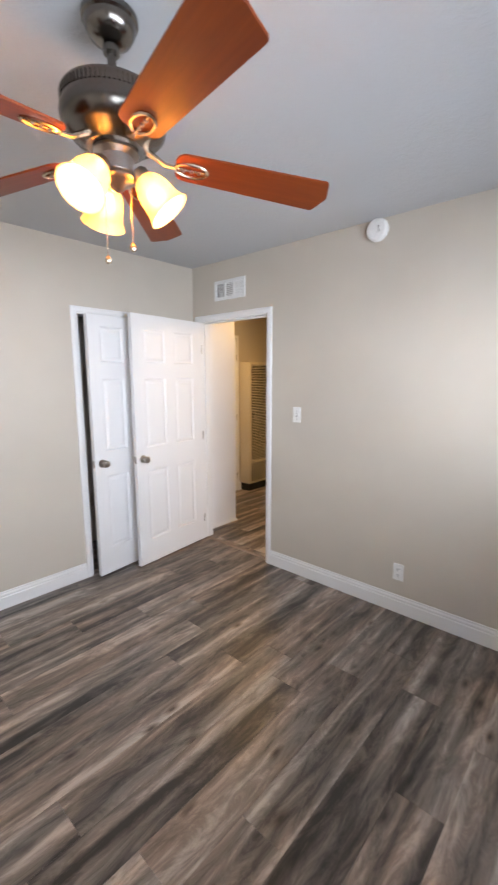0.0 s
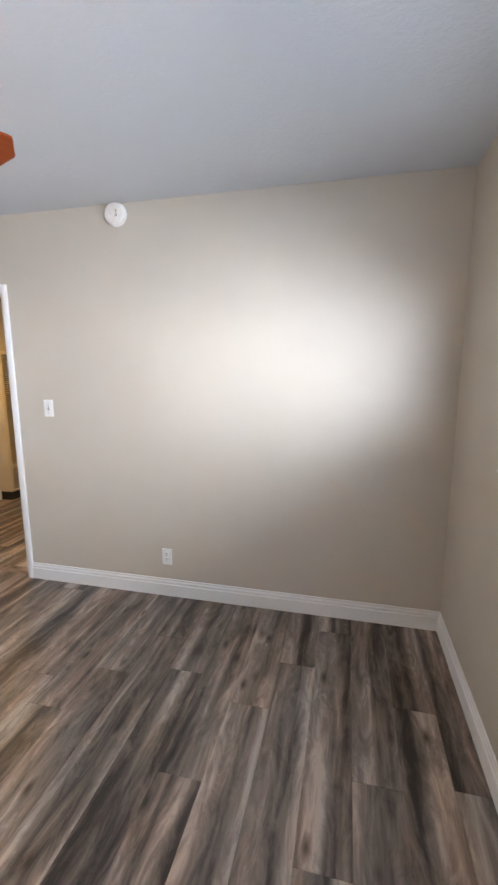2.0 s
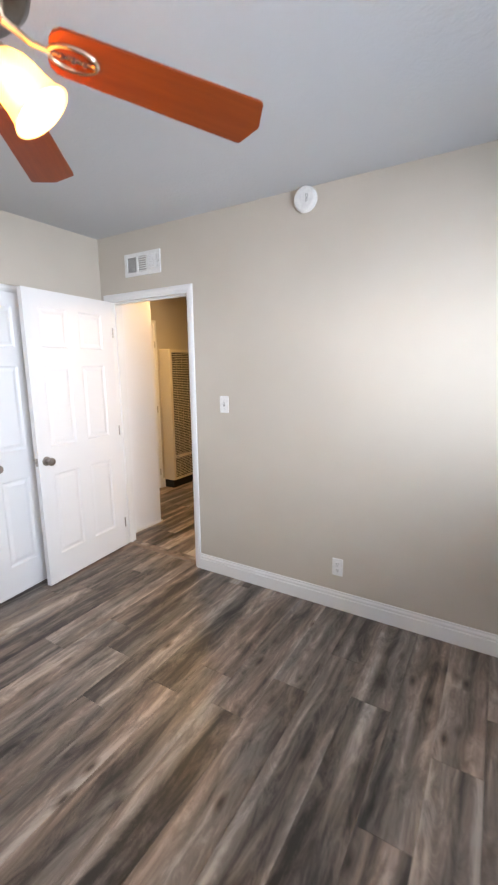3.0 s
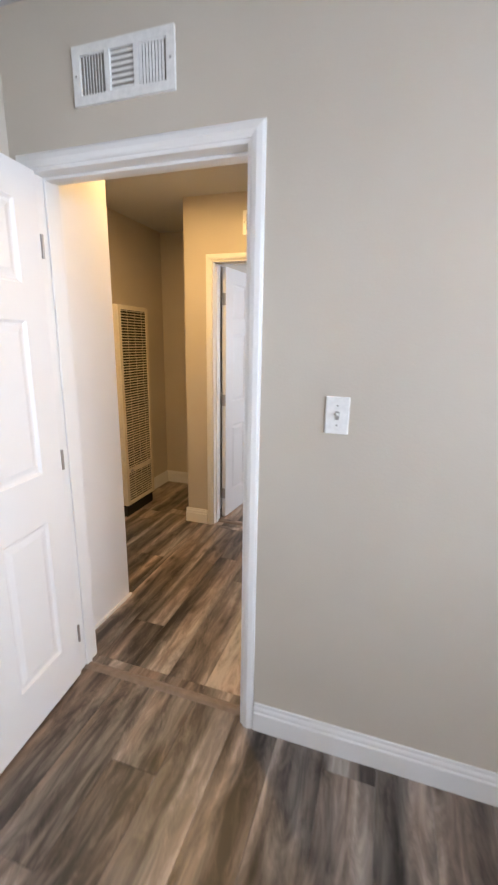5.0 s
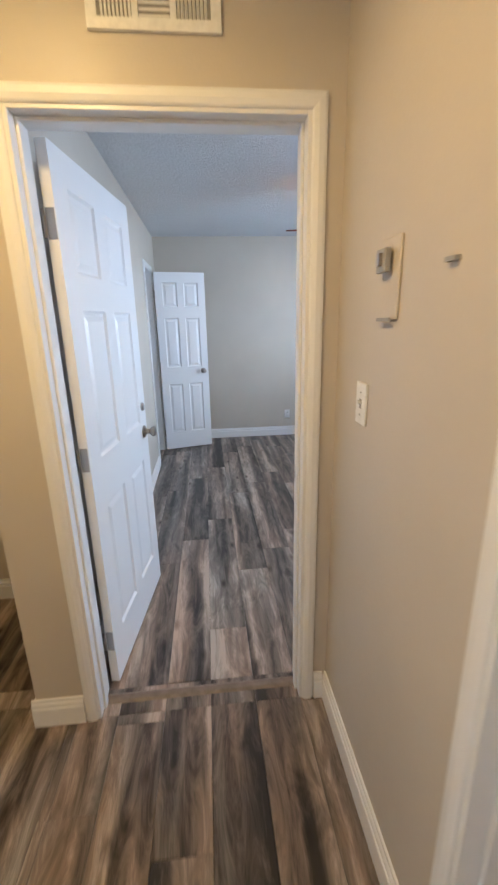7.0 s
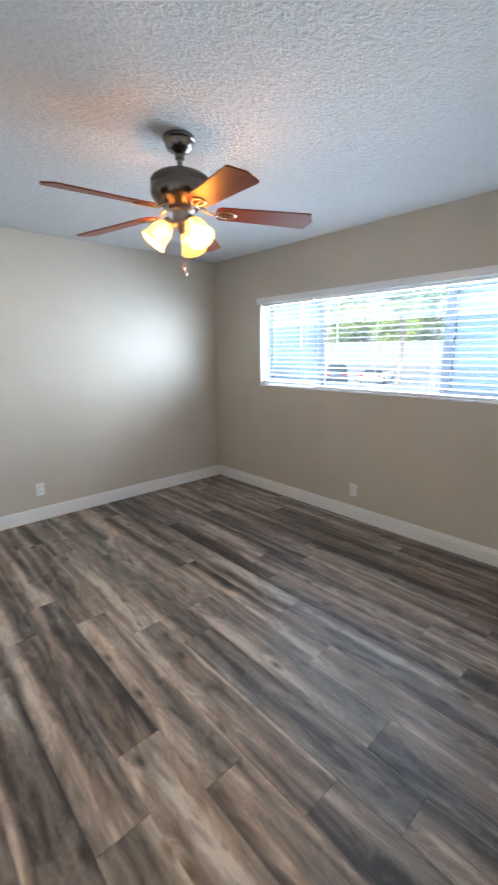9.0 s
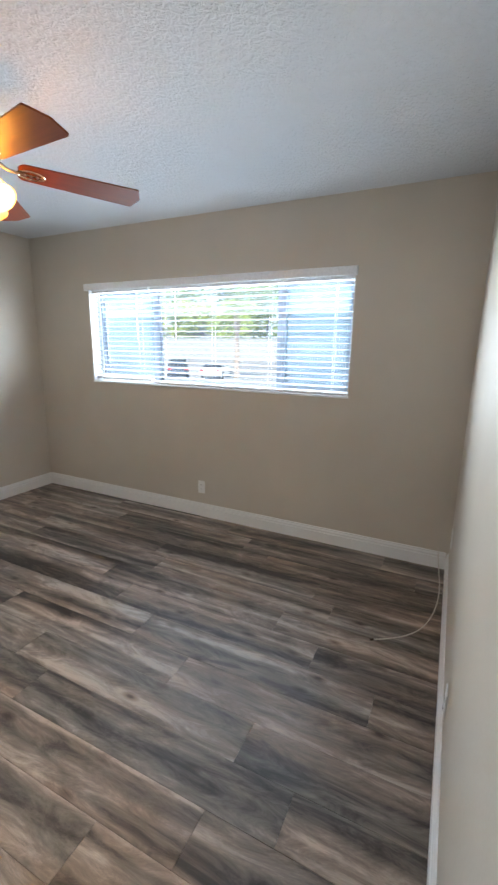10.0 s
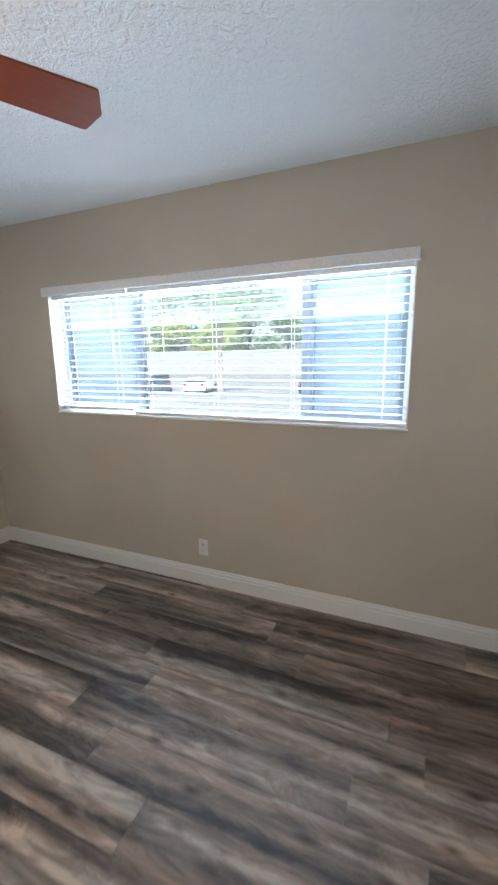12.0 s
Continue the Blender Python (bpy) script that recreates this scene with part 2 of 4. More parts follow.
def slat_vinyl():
    """White slats toned dark grey-blue against daylight glare; a little daylight comes through."""
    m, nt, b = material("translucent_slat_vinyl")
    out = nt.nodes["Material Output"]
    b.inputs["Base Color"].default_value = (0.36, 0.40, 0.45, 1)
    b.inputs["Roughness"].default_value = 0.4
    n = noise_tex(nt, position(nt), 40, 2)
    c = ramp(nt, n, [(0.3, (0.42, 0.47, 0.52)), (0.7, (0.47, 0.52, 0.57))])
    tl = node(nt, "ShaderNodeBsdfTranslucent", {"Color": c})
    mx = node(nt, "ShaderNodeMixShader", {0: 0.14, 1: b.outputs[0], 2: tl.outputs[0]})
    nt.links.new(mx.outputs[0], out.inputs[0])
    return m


def grainy(name, a, c, scale, rough=0.8, relief=0.4):
    m, nt, b = material(name)
    p = position(nt)
    n = noise_tex(nt, p, scale, 5, 0.6)
    nt.links.new(ramp(nt, n, [(0.3, a), (0.7, c)]), b.inputs["Base Color"])
    b.inputs["Roughness"].default_value = rough
    bump(nt, b, n, relief, 0.01)
    return m


# CEIL is CEIL2's white darkened, so the first bedroom and hall ceilings read dimmer.
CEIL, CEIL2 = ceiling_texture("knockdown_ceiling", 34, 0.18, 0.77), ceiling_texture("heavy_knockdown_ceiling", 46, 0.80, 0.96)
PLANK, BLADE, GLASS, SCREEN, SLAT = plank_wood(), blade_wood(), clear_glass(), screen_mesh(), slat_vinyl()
SHADE = glowing_glass("lit_frosted_glass", (1.0, 0.52, 0.14), 0.6, (0.95, 0.72, 0.40), 0.48)
BULB = glowing_glass("lit_bulb", (1.0, 0.78, 0.45), 9.0, (1.0, 0.93, 0.8), 0.6)
DISC = glowing_glass("lit_diffuser", (1.0, 0.78, 0.46), 1.6)
MIRROR = plain("mirror_silver", (0.9, 0.9, 0.9), 0.02, 1.0)
SUBFLOOR = grainy("subfloor", (0.03, 0.028, 0.026), (0.05, 0.046, 0.042), 8)
STRIPM = grainy("threshold_oak", (0.15, 0.115, 0.09), (0.23, 0.18, 0.145), 25, 0.45, 0.15)
STUCCO = grainy("stucco", (0.55, 0.52, 0.47), (0.64, 0.61, 0.56), 20)
CONCRETE = grainy("parking_concrete", (0.19, 0.195, 0.19), (0.26, 0.265, 0.26), 0.6)
BLOCKWALL = grainy("pale_block_wall", (0.27, 0.285, 0.275), (0.34, 0.355, 0.34), 1.0)
BARK = grainy("bark", (0.10, 0.075, 0.055), (0.22, 0.17, 0.13), 5)
PALMBARK = grainy("palm_bark", (0.26, 0.20, 0.15), (0.42, 0.34, 0.27), 6)
LEAF_Y = grainy("yellow_green_leaf", (0.22, 0.29, 0.03), (0.40, 0.46, 0.07), 1.5)
LEAF_D = grainy("deep_green_leaf", (0.10, 0.17, 0.05), (0.22, 0.30, 0.09), 1.5)
LEAF_P = grainy("palm_frond", (0.13, 0.20, 0.03), (0.30, 0.36, 0.07), 1.5)
SHRUB = grainy("shrub_leaf", (0.10, 0.16, 0.02), (0.20, 0.27, 0.04), 2.0)
CARGREY = plain("dark_car_paint", (0.05, 0.07, 0.10), 0.2, 0.3)
CARWHITE = plain("white_car_paint", (0.75, 0.75, 0.74), 0.2)
CARGLASS = plain("car_glass", (0.02, 0.025, 0.03), 0.05)
RUBBER = plain("tyre_rubber", (0.02, 0.02, 0.02), 0.8)
RIM = plain("wheel_rim", (0.5, 0.5, 0.5), 0.3, 0.9)
TAIL = plain("red_tail_light", (0.5, 0.01, 0.01), 0.2)


# ---- mesh helpers ----
def box(bm, x0, y0, z0, x1, y1, z1, r=0.0, seg=1):
    v = [bm.verts.new(p) for p in ((x0, y0, z0), (x1, y0, z0), (x1, y1, z0), (x0, y1, z0), (x0, y0, z1), (x1, y0, z1), (x1, y1, z1), (x0, y1, z1))]
    f = [bm.faces.new([v[i] for i in q]) for q in ((3, 2, 1, 0), (4, 5, 6, 7), (0, 1, 5, 4), (1, 2, 6, 5), (2, 3, 7, 6), (3, 0, 4, 7))]
    if r:
        edges = {e for q in f for e in q.edges}
        bmesh.ops.bevel(bm, geom=list(edges), offset=r, segments=seg, affect="EDGES", profile=0.5)


def lathe(bm, profile, segs=32, m=None, cap=True):
    """Turn (radius, height) points about z."""
    rings = []
    for r, z in profile:
        ring = [bm.verts.new((r * math.cos(2 * math.pi * i / segs), r * math.sin(2 * math.pi * i / segs), z)) for i in range(segs)]
        rings.append(ring)
    for a, b in zip(rings, rings[1:]):
        for i in range(segs):
            bm.faces.new((a[i], a[(i + 1) % segs], b[(i + 1) % segs], b[i]))
    if cap:
        bm.faces.new(rings[0][::-1])
        bm.faces.new(rings[-1])
    if m is not None:
        bmesh.ops.transform(bm, matrix=m, verts=[v for ring in rings for v in ring])


def tube(bm, pts, r, segs=8):
    """A round bar along points; r is one radius or one for each point."""
    pts = [Vector(p) for p in pts]
    rs = r if isinstance(r, (list, tuple)) else [r] * len(pts)
    rings = []
    for i, p in enumerate(pts):
        d = (pts[min(i + 1, len(pts) - 1)] - pts[max(i - 1, 0)]).normalized()
        side = d.cross(Vector((0.3, 0.2, 1)) if abs(d.z) < 0.95 else Vector((1, 0, 0))).normalized()
        up = side.cross(d).normalized()
        rings.append([bm.verts.new(p + rs[i] * (math.cos(2 * math.pi * k / segs) * side + math.sin(2 * math.pi * k / segs) * up)) for k in range(segs)])
    for a, b in zip(rings, rings[1:]):
        for k in range(segs):
            bm.faces.new((a[k], a[(k + 1) % segs], b[(k + 1) % segs], b[k]))
    bm.faces.new(rings[0][::-1])
    bm.faces.new(rings[-1])


def prism(bm, outline, place):
    """Sweep a closed outline between the two ends that place(u, v, end) gives."""
    a = [bm.verts.new(place(u, v, 0)) for u, v in outline]
    b = [bm.verts.new(place(u, v, 1)) for u, v in outline]
    n = len(outline)
    for i in range(n):
        bm.faces.new((a[i], a[(i + 1) % n], b[(i + 1) % n], b[i]))
    bm.faces.new(a[::-1])
    bm.faces.new(b)


def part(name, bm, material, parent=None, label="", smooth=False):
    bmesh.ops.recalc_face_normals(bm, faces=bm.faces)
    me = bpy.data.meshes.new(name)
    bm.to_mesh(me)
    bm.free()
    me.materials.append(material)
    if smooth:
        me.shade_smooth()
        me.set_sharp_from_angle(angle=radians(38))
    ob = new(name, me)
    ob.parent = parent
    if label:
        ob["label"] = label
    return ob


def boxes(name, mat, bs, parent=None, label="", r=0.0):
    bm = bmesh.new()
    for b in bs:
        box(bm, *b, r=r)
    return part(name, bm, mat, parent, label)


def thing(name, m, label, category, group="", kind=""):
    ob = new(name)
    ob.matrix_world = m
    return tagged(ob, label, category, group, kind)


def structure(name, mat, bs, label="", category="wall"):
    return tagged(boxes(name, mat, bs), label, category, "", "structure")


# ---- large structure ----
T = 0.12
TOP = 2.62
structure("floor", SUBFLOOR, [(-4.2, S1 - 0.4, -0.2, E1 + 0.15, N2 + 0.3, -0.012)], "grey-brown weathered oak plank floor through the rooms", "floor")
FLOOR = bpy.data.objects["floor"]
LABELW = "smooth greige painted interior wall"
structure("wall_west_1", WALL, [(W1 - T, S1, 0, W1, CL1[0], TOP), (W1 - T, CL1[0], DHC, W1, CL1[1], TOP), (W1 - T, CL1[1], 0, W1, N1, TOP)], LABELW)
structure("wall_middle_1", WALL, [(W1 - T, N1, 0, D1[0], HS, TOP), (D1[0], N1, DH, D1[1], HS, TOP), (D1[1], N1, 0, E1, HS, TOP)], LABELW)
structure("wall_south_1", WALL, [(W1 - T, S1 - T, 0, E1, S1, TOP)], LABELW)
structure("wall_hall_left", PANELW, [(HL - T, HS, 0, HL, HC, TOP)], "short white painted wall beside the hall doorway")
structure("wall_nook_south", WALL, [(XW, HC - T, 0, HL - T, HC - 0.003, TOP)], LABELW)
structure("wall_nook_west", WALL, [(XW - T, HS, 0, XW, YN + T, TOP)], "tan painted wall behind the wall heater")
structure("wall_nook_north", WALL, [(XW, YN, 0, -3.205 - 0.0, YN + T, TOP)], LABELW)
structure("wall_middle_2", WALL, [(-3.205, HN, 0, D2[0], S2, TOP), (D2[0], HN, DH, D2[1], S2, TOP), (D2[1], HN, 0, E2, S2, TOP)], LABELW)
structure("wall_hall_right", WALL, [(HR, HS, 0, BW, BD[0], TOP), (HR, BD[0], DH, BW, BD[1], TOP), (HR, BD[1], 0, BW, HN, TOP)], LABELW)
structure("wall_bath_east", WALL, [(BE, HS, 0, BE + T, HN, TOP)], "warm white bathroom wall")
structure("wall_west_2", WALL, [(-3.205, S2, 0, W2, CL3[0], TOP), (-3.205, CL3[0], DH, W2, CL3[1], TOP), (-3.205, CL3[1], 0, W2, CL2[0], TOP),
                                (-3.205, CL2[0], DH, W2, CL2[1], TOP), (-3.205, CL2[1], 0, W2, N2, TOP)], LABELW)
structure("wall_north_2", WALL, [(-3.9, N2, 0, E2, N2 + T, TOP)], LABELW)


def east_wall(name, x, y0, y1, win):
    structure(name, WALL, [(x, y0, 0, x + 0.16, y1, WZ[0]), (x, y0, WZ[1], x + 0.16, y1, TOP), (x, y0, WZ[0], x + 0.16, win[0], WZ[1]), (x, win[1], WZ[0], x + 0.16, y1, WZ[1])],
              "greige painted outer wall under a wide window")


east_wall("wall_east_1", E1, S1 - T, HS, WIN1)
east_wall("wall_east_2", E2, HN, N2 + T, WIN2)
# closets behind their doors
structure("closet_1", WALL, [(W1 - 0.75, S1, 0, W1 - 0.65, N1, TOP), (W1 - 0.65, 0.9, 0, W1 - T, 1.0, TOP), (W1 - 0.65, N1 - 0.05, 0, W1 - T, N1, TOP)], "dim closet interior behind an ajar door", "closet")
structure("closet_2", WALL, [(-3.9, YN + T, 0, -3.8, N2, TOP), (-3.8, 6.9, 0, -3.205, 7.0, TOP)], "dim grey closet interior behind an open door", "closet")
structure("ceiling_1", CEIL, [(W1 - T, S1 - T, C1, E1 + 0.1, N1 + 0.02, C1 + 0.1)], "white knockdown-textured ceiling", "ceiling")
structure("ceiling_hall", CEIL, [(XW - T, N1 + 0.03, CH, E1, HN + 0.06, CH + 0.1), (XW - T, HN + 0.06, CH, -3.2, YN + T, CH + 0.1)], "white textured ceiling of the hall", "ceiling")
structure("ceiling_2", CEIL2, [(-3.15, HN + 0.07, C2, E2 + 0.1, N2 + T, C2 + 0.1)], "white knockdown-textured ceiling", "ceiling")
# Roof slab and outer walls are never in view; added to stop sun leaks.
structure("roof", STUCCO, [(-4.4, S1 - 0.6, TOP, E1 + 0.22, N2 + 0.7, TOP + 0.15)], "unseen flat roof slab that keeps the sun out of the rooms", "roof")
structure("foundation", STUCCO, [(-4.3, S1 - 0.45, GROUND - 0.1, E1 + 0.12, N2 + 0.35, -0.21)], "stucco base under the rooms", "foundation")
structure("wall_outer", STUCCO, [(-4.2, S1 - 0.4, -0.2, -4.08, N2 + 0.3, TOP), (-4.08, S1 - 0.4, -0.2, E1, S1 - 0.28, TOP), (-4.08, N2 + 0.18, -0.2, E2, N2 + 0.3, TOP)], "unseen stucco outer wall that keeps the sun out of the rooms")

# baseboards
BB = ((0, 0), (0.016, 0), (0.016, 0.079), (0.0145, 0.082), (0.0100, 0.084), (0.0100, 0.088), (0.0128, 0.091), (0.0128, 0.099), (0.0095, 0.105), (0.0072, 0.107), (0.0072, 0.118), (0.006, 0.12), (0, 0.12))


def baseboard(ax, fix, lo, hi, side):
    """A run along x or y; side is the way that it stands off the wall."""
    bm = bmesh.new()
    if ax == "x":
        prism(bm, BB, lambda u, v, e: ((lo, hi)[e], fix + side * u, v))
    else:
        prism(bm, BB, lambda u, v, e: (fix + side * u, (lo, hi)[e], v))
    return tagged(part("baseboard", bm, TRIM), "white stepped wooden baseboard along the wall", "baseboard", "baseboards", "structure")


CW = 0.042   # casing width
baseboard("x", N1, D1[1] + CW, E1, -1)
baseboard("y", E1, S1, N1 - 0.016, -1)
baseboard("x", S1, W1, E1 - 0.016, 1)
baseboard("y", W1, S1 + 0.016, CL1[0] - CW, 1)
structure("trim_1", TRIM, [(HL, HS + 0.02, 0, HL + 0.012, HC + 0.012, 0.014)], "thin white shoe strip along the short wall", "trim")
baseboard("y", HR, BD[1] + CW, HN, -1)
baseboard("x", HN, D2[1] + CW, HR - 0.016, -1)
baseboard("x", HN, -3.205 - 0.016, D2[0] - CW, -1)
baseboard("y", -3.205, HN, YN - 0.016, -1)
baseboard("x", YN, XW, -3.205, -1)
baseboard("y", XW, 4.565, YN - 0.016, 1)
baseboard("y", XW, 4.108, 4.138, 1)
baseboard("x", S2, D2[1] + CW, E2, 1)
baseboard("y", E2, S2 + 0.016, N2, -1)
baseboard("x", N2, W2, E2 - 0.016, -1)
baseboard("y", W2, CL3[1] + CW, CL2[0] - CW, 1)
baseboard("y", W2, CL2[1] + CW, N2 - 0.016, 1)
baseboard("y", W2, S2 + 0.016, CL3[0] - CW, 1)


# ---- door frames: jambs, stops and casings, joined in each part ----
CAS = ((0, 0), (CW, 0), (CW, 0.010), (0.034, 0.014), (0.018, 0.016), (0.005, 0.012), (0, 0.008))


def door_frame(name, m, width, depth, label, sides=(0, 1), stop_at=None, head=DH):
    """Frame for an opening from (0, 0) to (width, 0) whose wall reaches from y = 0 to y = depth."""
    f = thing(name, m, label, "door frame", "", "structure")
    j = 0.016
    boxes("jamb", TRIM, [(-0.002, -0.004, 0, j, depth + 0.004, head)], f, r=0.0015)
    boxes("jamb", TRIM, [(width - j, -0.004, 0, width + 0.002, depth + 0.004, head)], f, r=0.0015)
    boxes("head_jamb", TRIM, [(j, -0.004, head - j, width - j, depth + 0.004, head + 0.002)], f, r=0.0015)
    if stop_at is not None:
        s = 0.010
        boxes("stop", TRIM, [(j, stop_at, 0, j + s, stop_at + 0.034, head - j)], f, r=0.002)
        boxes("stop", TRIM, [(width - j - s, stop_at, 0, width - j, stop_at + 0.034, head - j)], f, r=0.002)
        boxes("head_stop", TRIM, [(j + s, stop_at, head - j - s, width - j - s, stop_at + 0.034, head - j)], f, r=0.002)
    for side in sides:
        y, d = ((-0.0005, -1), (depth + 0.0005, 1))[side]
        for x, w in ((0.004, -1), (width - 0.004, 1)):
            bm = bmesh.new()
            prism(bm, CAS, lambda u, v, e: (x + w * u, y + d * v, (0.0, head - 0.004 + (u if e else 0))[e]))
            part("casing", bm, TRIM, f)
        bm = bmesh.new()
        prism(bm, CAS, lambda u, v, e: ((0.004 - u, width - 0.004 + u)[e], y + d * v, head - 0.004 + u))
        part("head_casing", bm, TRIM, f)
    return f


def knob(parent, x, y, z, d, mat=NICKEL):
    """A round door knob on its rose, standing off along d in y."""
    bm = bmesh.new()
    m = Matrix.Translation((x, y, z)) @ Matrix.Rotation(radians(-90 * d), 4, "X")
    lathe(bm, [(0.0, 0), (0.032, 0), (0.032, 0.004), (0.028, 0.009), (0.014, 0.012), (0.0125, 0.030), (0.018, 0.036), (0.0265, 0.045), (0.0275, 0.054), (0.023, 0.062), (0.010, 0.066), (0.0, 0.0665)], 24, m, False)
    return part("door_handle", bm, mat, parent, "round brushed nickel knob", True)


def door_leaf(name, m, w, label, hinge_side=-1, knob_sides=(-1, 1), deadbolt=False, h=2.032, kz=0.94):
    """Six-panel leaf hinged at the origin, reaching along x, its thickness along y."""
    t = 0.035
    z0 = 0.012
    d = thing(name, m, label, "door", "", "structure")
    st, mid = 0.108 * w / 0.76, 0.10 * w / 0.76
    cols = [(st, (w - mid) / 2), ((w + mid) / 2, w - st)]
    rows = [(0.215, 0.80), (0.995, 1.545), (1.665, 1.925)]
    bs = [(0, -t / 2, z0, st, t / 2, h), (w - st, -t / 2, z0, w, t / 2, h), (cols[0][1], -t / 2, rows[0][0], cols[1][0], t / 2, rows[2][1])]
    edges = [z0, rows[0][0], rows[0][1], rows[1][0], rows[1][1], rows[2][0], rows[2][1], h]
    bs += [(st, -t / 2, edges[0], w - st, t / 2, edges[1]), (st, -t / 2, edges[6], w - st, t / 2, edges[7])]
    for a in (2, 4):
        for c in cols:
            bs.append((c[0], -t / 2, edges[a], c[1], t / 2, edges[a + 1]))
    leaf = boxes("leaf", DOORW, bs, d)
    for c in cols:
        for r in rows:
            bm = bmesh.new()
            cx, cz, hx, hz = (c[0] + c[1]) / 2, (r[0] + r[1]) / 2, (c[1] - c[0]) / 2, (r[1] - r[0]) / 2
            for s in (-1, 1):
                rings = []
                for inset, y in ((0.0, t / 2 - 0.0005), (0.010, t / 2 - 0.0085), (0.020, t / 2 - 0.0085), (0.040, t / 2 - 0.0025)):
                    rings.append([bm.verts.new((cx + sx * (hx - inset), s * y, cz + sz * (hz - inset))) for sx, sz in ((-1, -1), (1, -1), (1, 1), (-1, 1))])
                for a, b in zip(rings, rings[1:]):
                    for i in range(4):
                        bm.faces.new((a[i], a[(i + 1) % 4], b[(i + 1) % 4], b[i]))
                bm.faces.new(rings[-1])
            part("panel", bm, DOORW, d)
    for s in knob_sides:
        knob(d, w - 0.062, s * t / 2, kz, s)
        if deadbolt:
            bm = bmesh.new()
            lathe(bm, [(0.0, 0), (0.022, 0), (0.022, 0.006), (0.016, 0.012), (0.0, 0.013)], 20, Matrix.Translation((w - 0.062, s * t / 2, 1.075)) @ Matrix.Rotation(radians(-90 * s), 4, "X"), False)
            part("deadbolt", bm, NICKEL, d, "small nickel deadbolt rose", True)
    boxes("latch_plate", NICKEL, [(w - 0.001, -0.012, kz - 0.028, w + 0.0015, 0.012, kz + 0.028)], d)
    boxes("latch_bolt", NICKEL, [(w + 0.0015, -0.006, kz - 0.01, w + 0.010, 0.006, kz + 0.01)], d)
    for z in (0.22, 1.02, 1.80):
        bm = bmesh.new()
        lathe(bm, [(0.0055, z - 0.04), (0.0055, z + 0.04)], 10, Matrix.Translation((-0.004, hinge_side * (t / 2 + 0.004), 0)))
        box(bm, -0.0015, -0.014, z - 0.045, 0.0, 0.014, z + 0.045)
        part("hinge", bm, NICKEL, d)
    return d


door_frame("door_frame_1", pose(D1[0], N1, 0), D1[1] - D1[0], HS - N1, "white painted casing and jambs of the bedroom doorway", (0, 1), 0.045)
door_frame("door_frame_2", pose(D2[0], HN, 0), D2[1] - D2[0], S2 - HN, "white painted casing and jambs of the second bedroom doorway", (0, 1), 0.038)
door_frame("door_frame_3", pose(HR, BD[1], 0, 0, 0, -90) @ pose(0, 0, 0), BD[1] - BD[0], BW - HR, "white painted casing and jambs of the bathroom doorway", (0, 1), 0.045)
door_frame("door_frame_4", pose(W1, CL1[0], 0, 0, 0, 90), CL1[1] - CL1[0], T, "white painted casing of the closet doorway", (0,), None, DHC)
door_frame("door_frame_5", pose(W2, CL2[0], 0, 0, 0, 90), CL2[1] - CL2[0], 0.145, "white painted casing of the closet doorway", (0,), None)
door_frame("door_frame_6", pose(W2, CL3[0], 0, 0, 0, 90), CL3[1] - CL3[0], 0.145, "white painted casing of the closet doorway", (0,), None)
door_frame("door_frame_7", pose(XW, 3.30, 0, 0, 0, 90), 0.765, 0.05, "white painted casing of a doorway beside the heater", (0,), None)


def aim(hx, hy, fx, fy):
    return pose(hx, hy, 0, 0, 0, math.degrees(math.atan2(fy - hy, fx - hx)))


door_leaf("door_1", aim(-2.925, 2.585, -2.85, 1.82), 0.765, "white six-panel bedroom door standing open", 1, (-1, 1), False, 2.036, 0.905)
door_leaf("door_2", aim(-2.950, 4.432, -2.852, 5.22), 0.78, "white six-panel bedroom door with deadbolt, standing open", 1, (-1, 1), True)
door_leaf("door_3", aim(W1 + 0.002, 2.215, -2.935, 1.51), 0.70, "white six-panel closet door standing ajar", 1, (1,), False, 2.005, 0.905)
door_leaf("door_4", aim(W2 + 0.03, 7.878, -2.47, 8.02), 0.565, "narrow white six-panel closet door swung wide open", -1, (-1,))
door_leaf("door_5", aim(W2 + 0.004, 6.29, W2 + 0.004, 5.6), 0.70, "closed white six-panel closet door", 1, ())
door_leaf("door_6", aim(XW + 0.004, 4.045, XW + 0.004, 3.3), 0.73, "closed white six-panel door beside the heater", 1, ())


def strike(m, label):
    s = thing("strike_plate", m, label, "strike plate")
    boxes("plate", NICKEL, [(-0.0125, 0, -0.030, 0.0125, 0.002, 0.030)], s, r=0.0006)
    boxes("hole", DARK, [(-0.006, 0.0018, -0.013, 0.006, 0.0026, 0.013)], s)
    return s


strike(pose(D1[1] - 0.016, N1 + 0.022, 0.905, 0, 0, 90), "nickel strike plate let into the bedroom jamb")
strike(pose(D2[1] - 0.016, S2 - 0.022, 0.94, 0, 0, 90), "nickel strike plate let into the bedroom jamb")
strike(pose(BW - 0.016, BD[1] - 0.016, 0.955, 0, 0, 180), "nickel strike plate let into the bathroom jamb")
for _n, _y0, _y1, _x in (("threshold_1", N1 + 0.028, N1 + 0.075, D1), ("threshold_2", HN + 0.055, HN + 0.105, D2)):
    bm = bmesh.new()
    prism(bm, ((_y0, 0.0), (_y0 + 0.012, 0.007), (_y1 - 0.012, 0.007), (_y1, 0.0)), lambda u, v, e: ((_x[0] + 0.016, _x[1] - 0.016)[e], u, v))
    tagged(part(_n, bm, STRIPM), "brown wood-look transition strip across the doorway", "threshold", "", "structure")


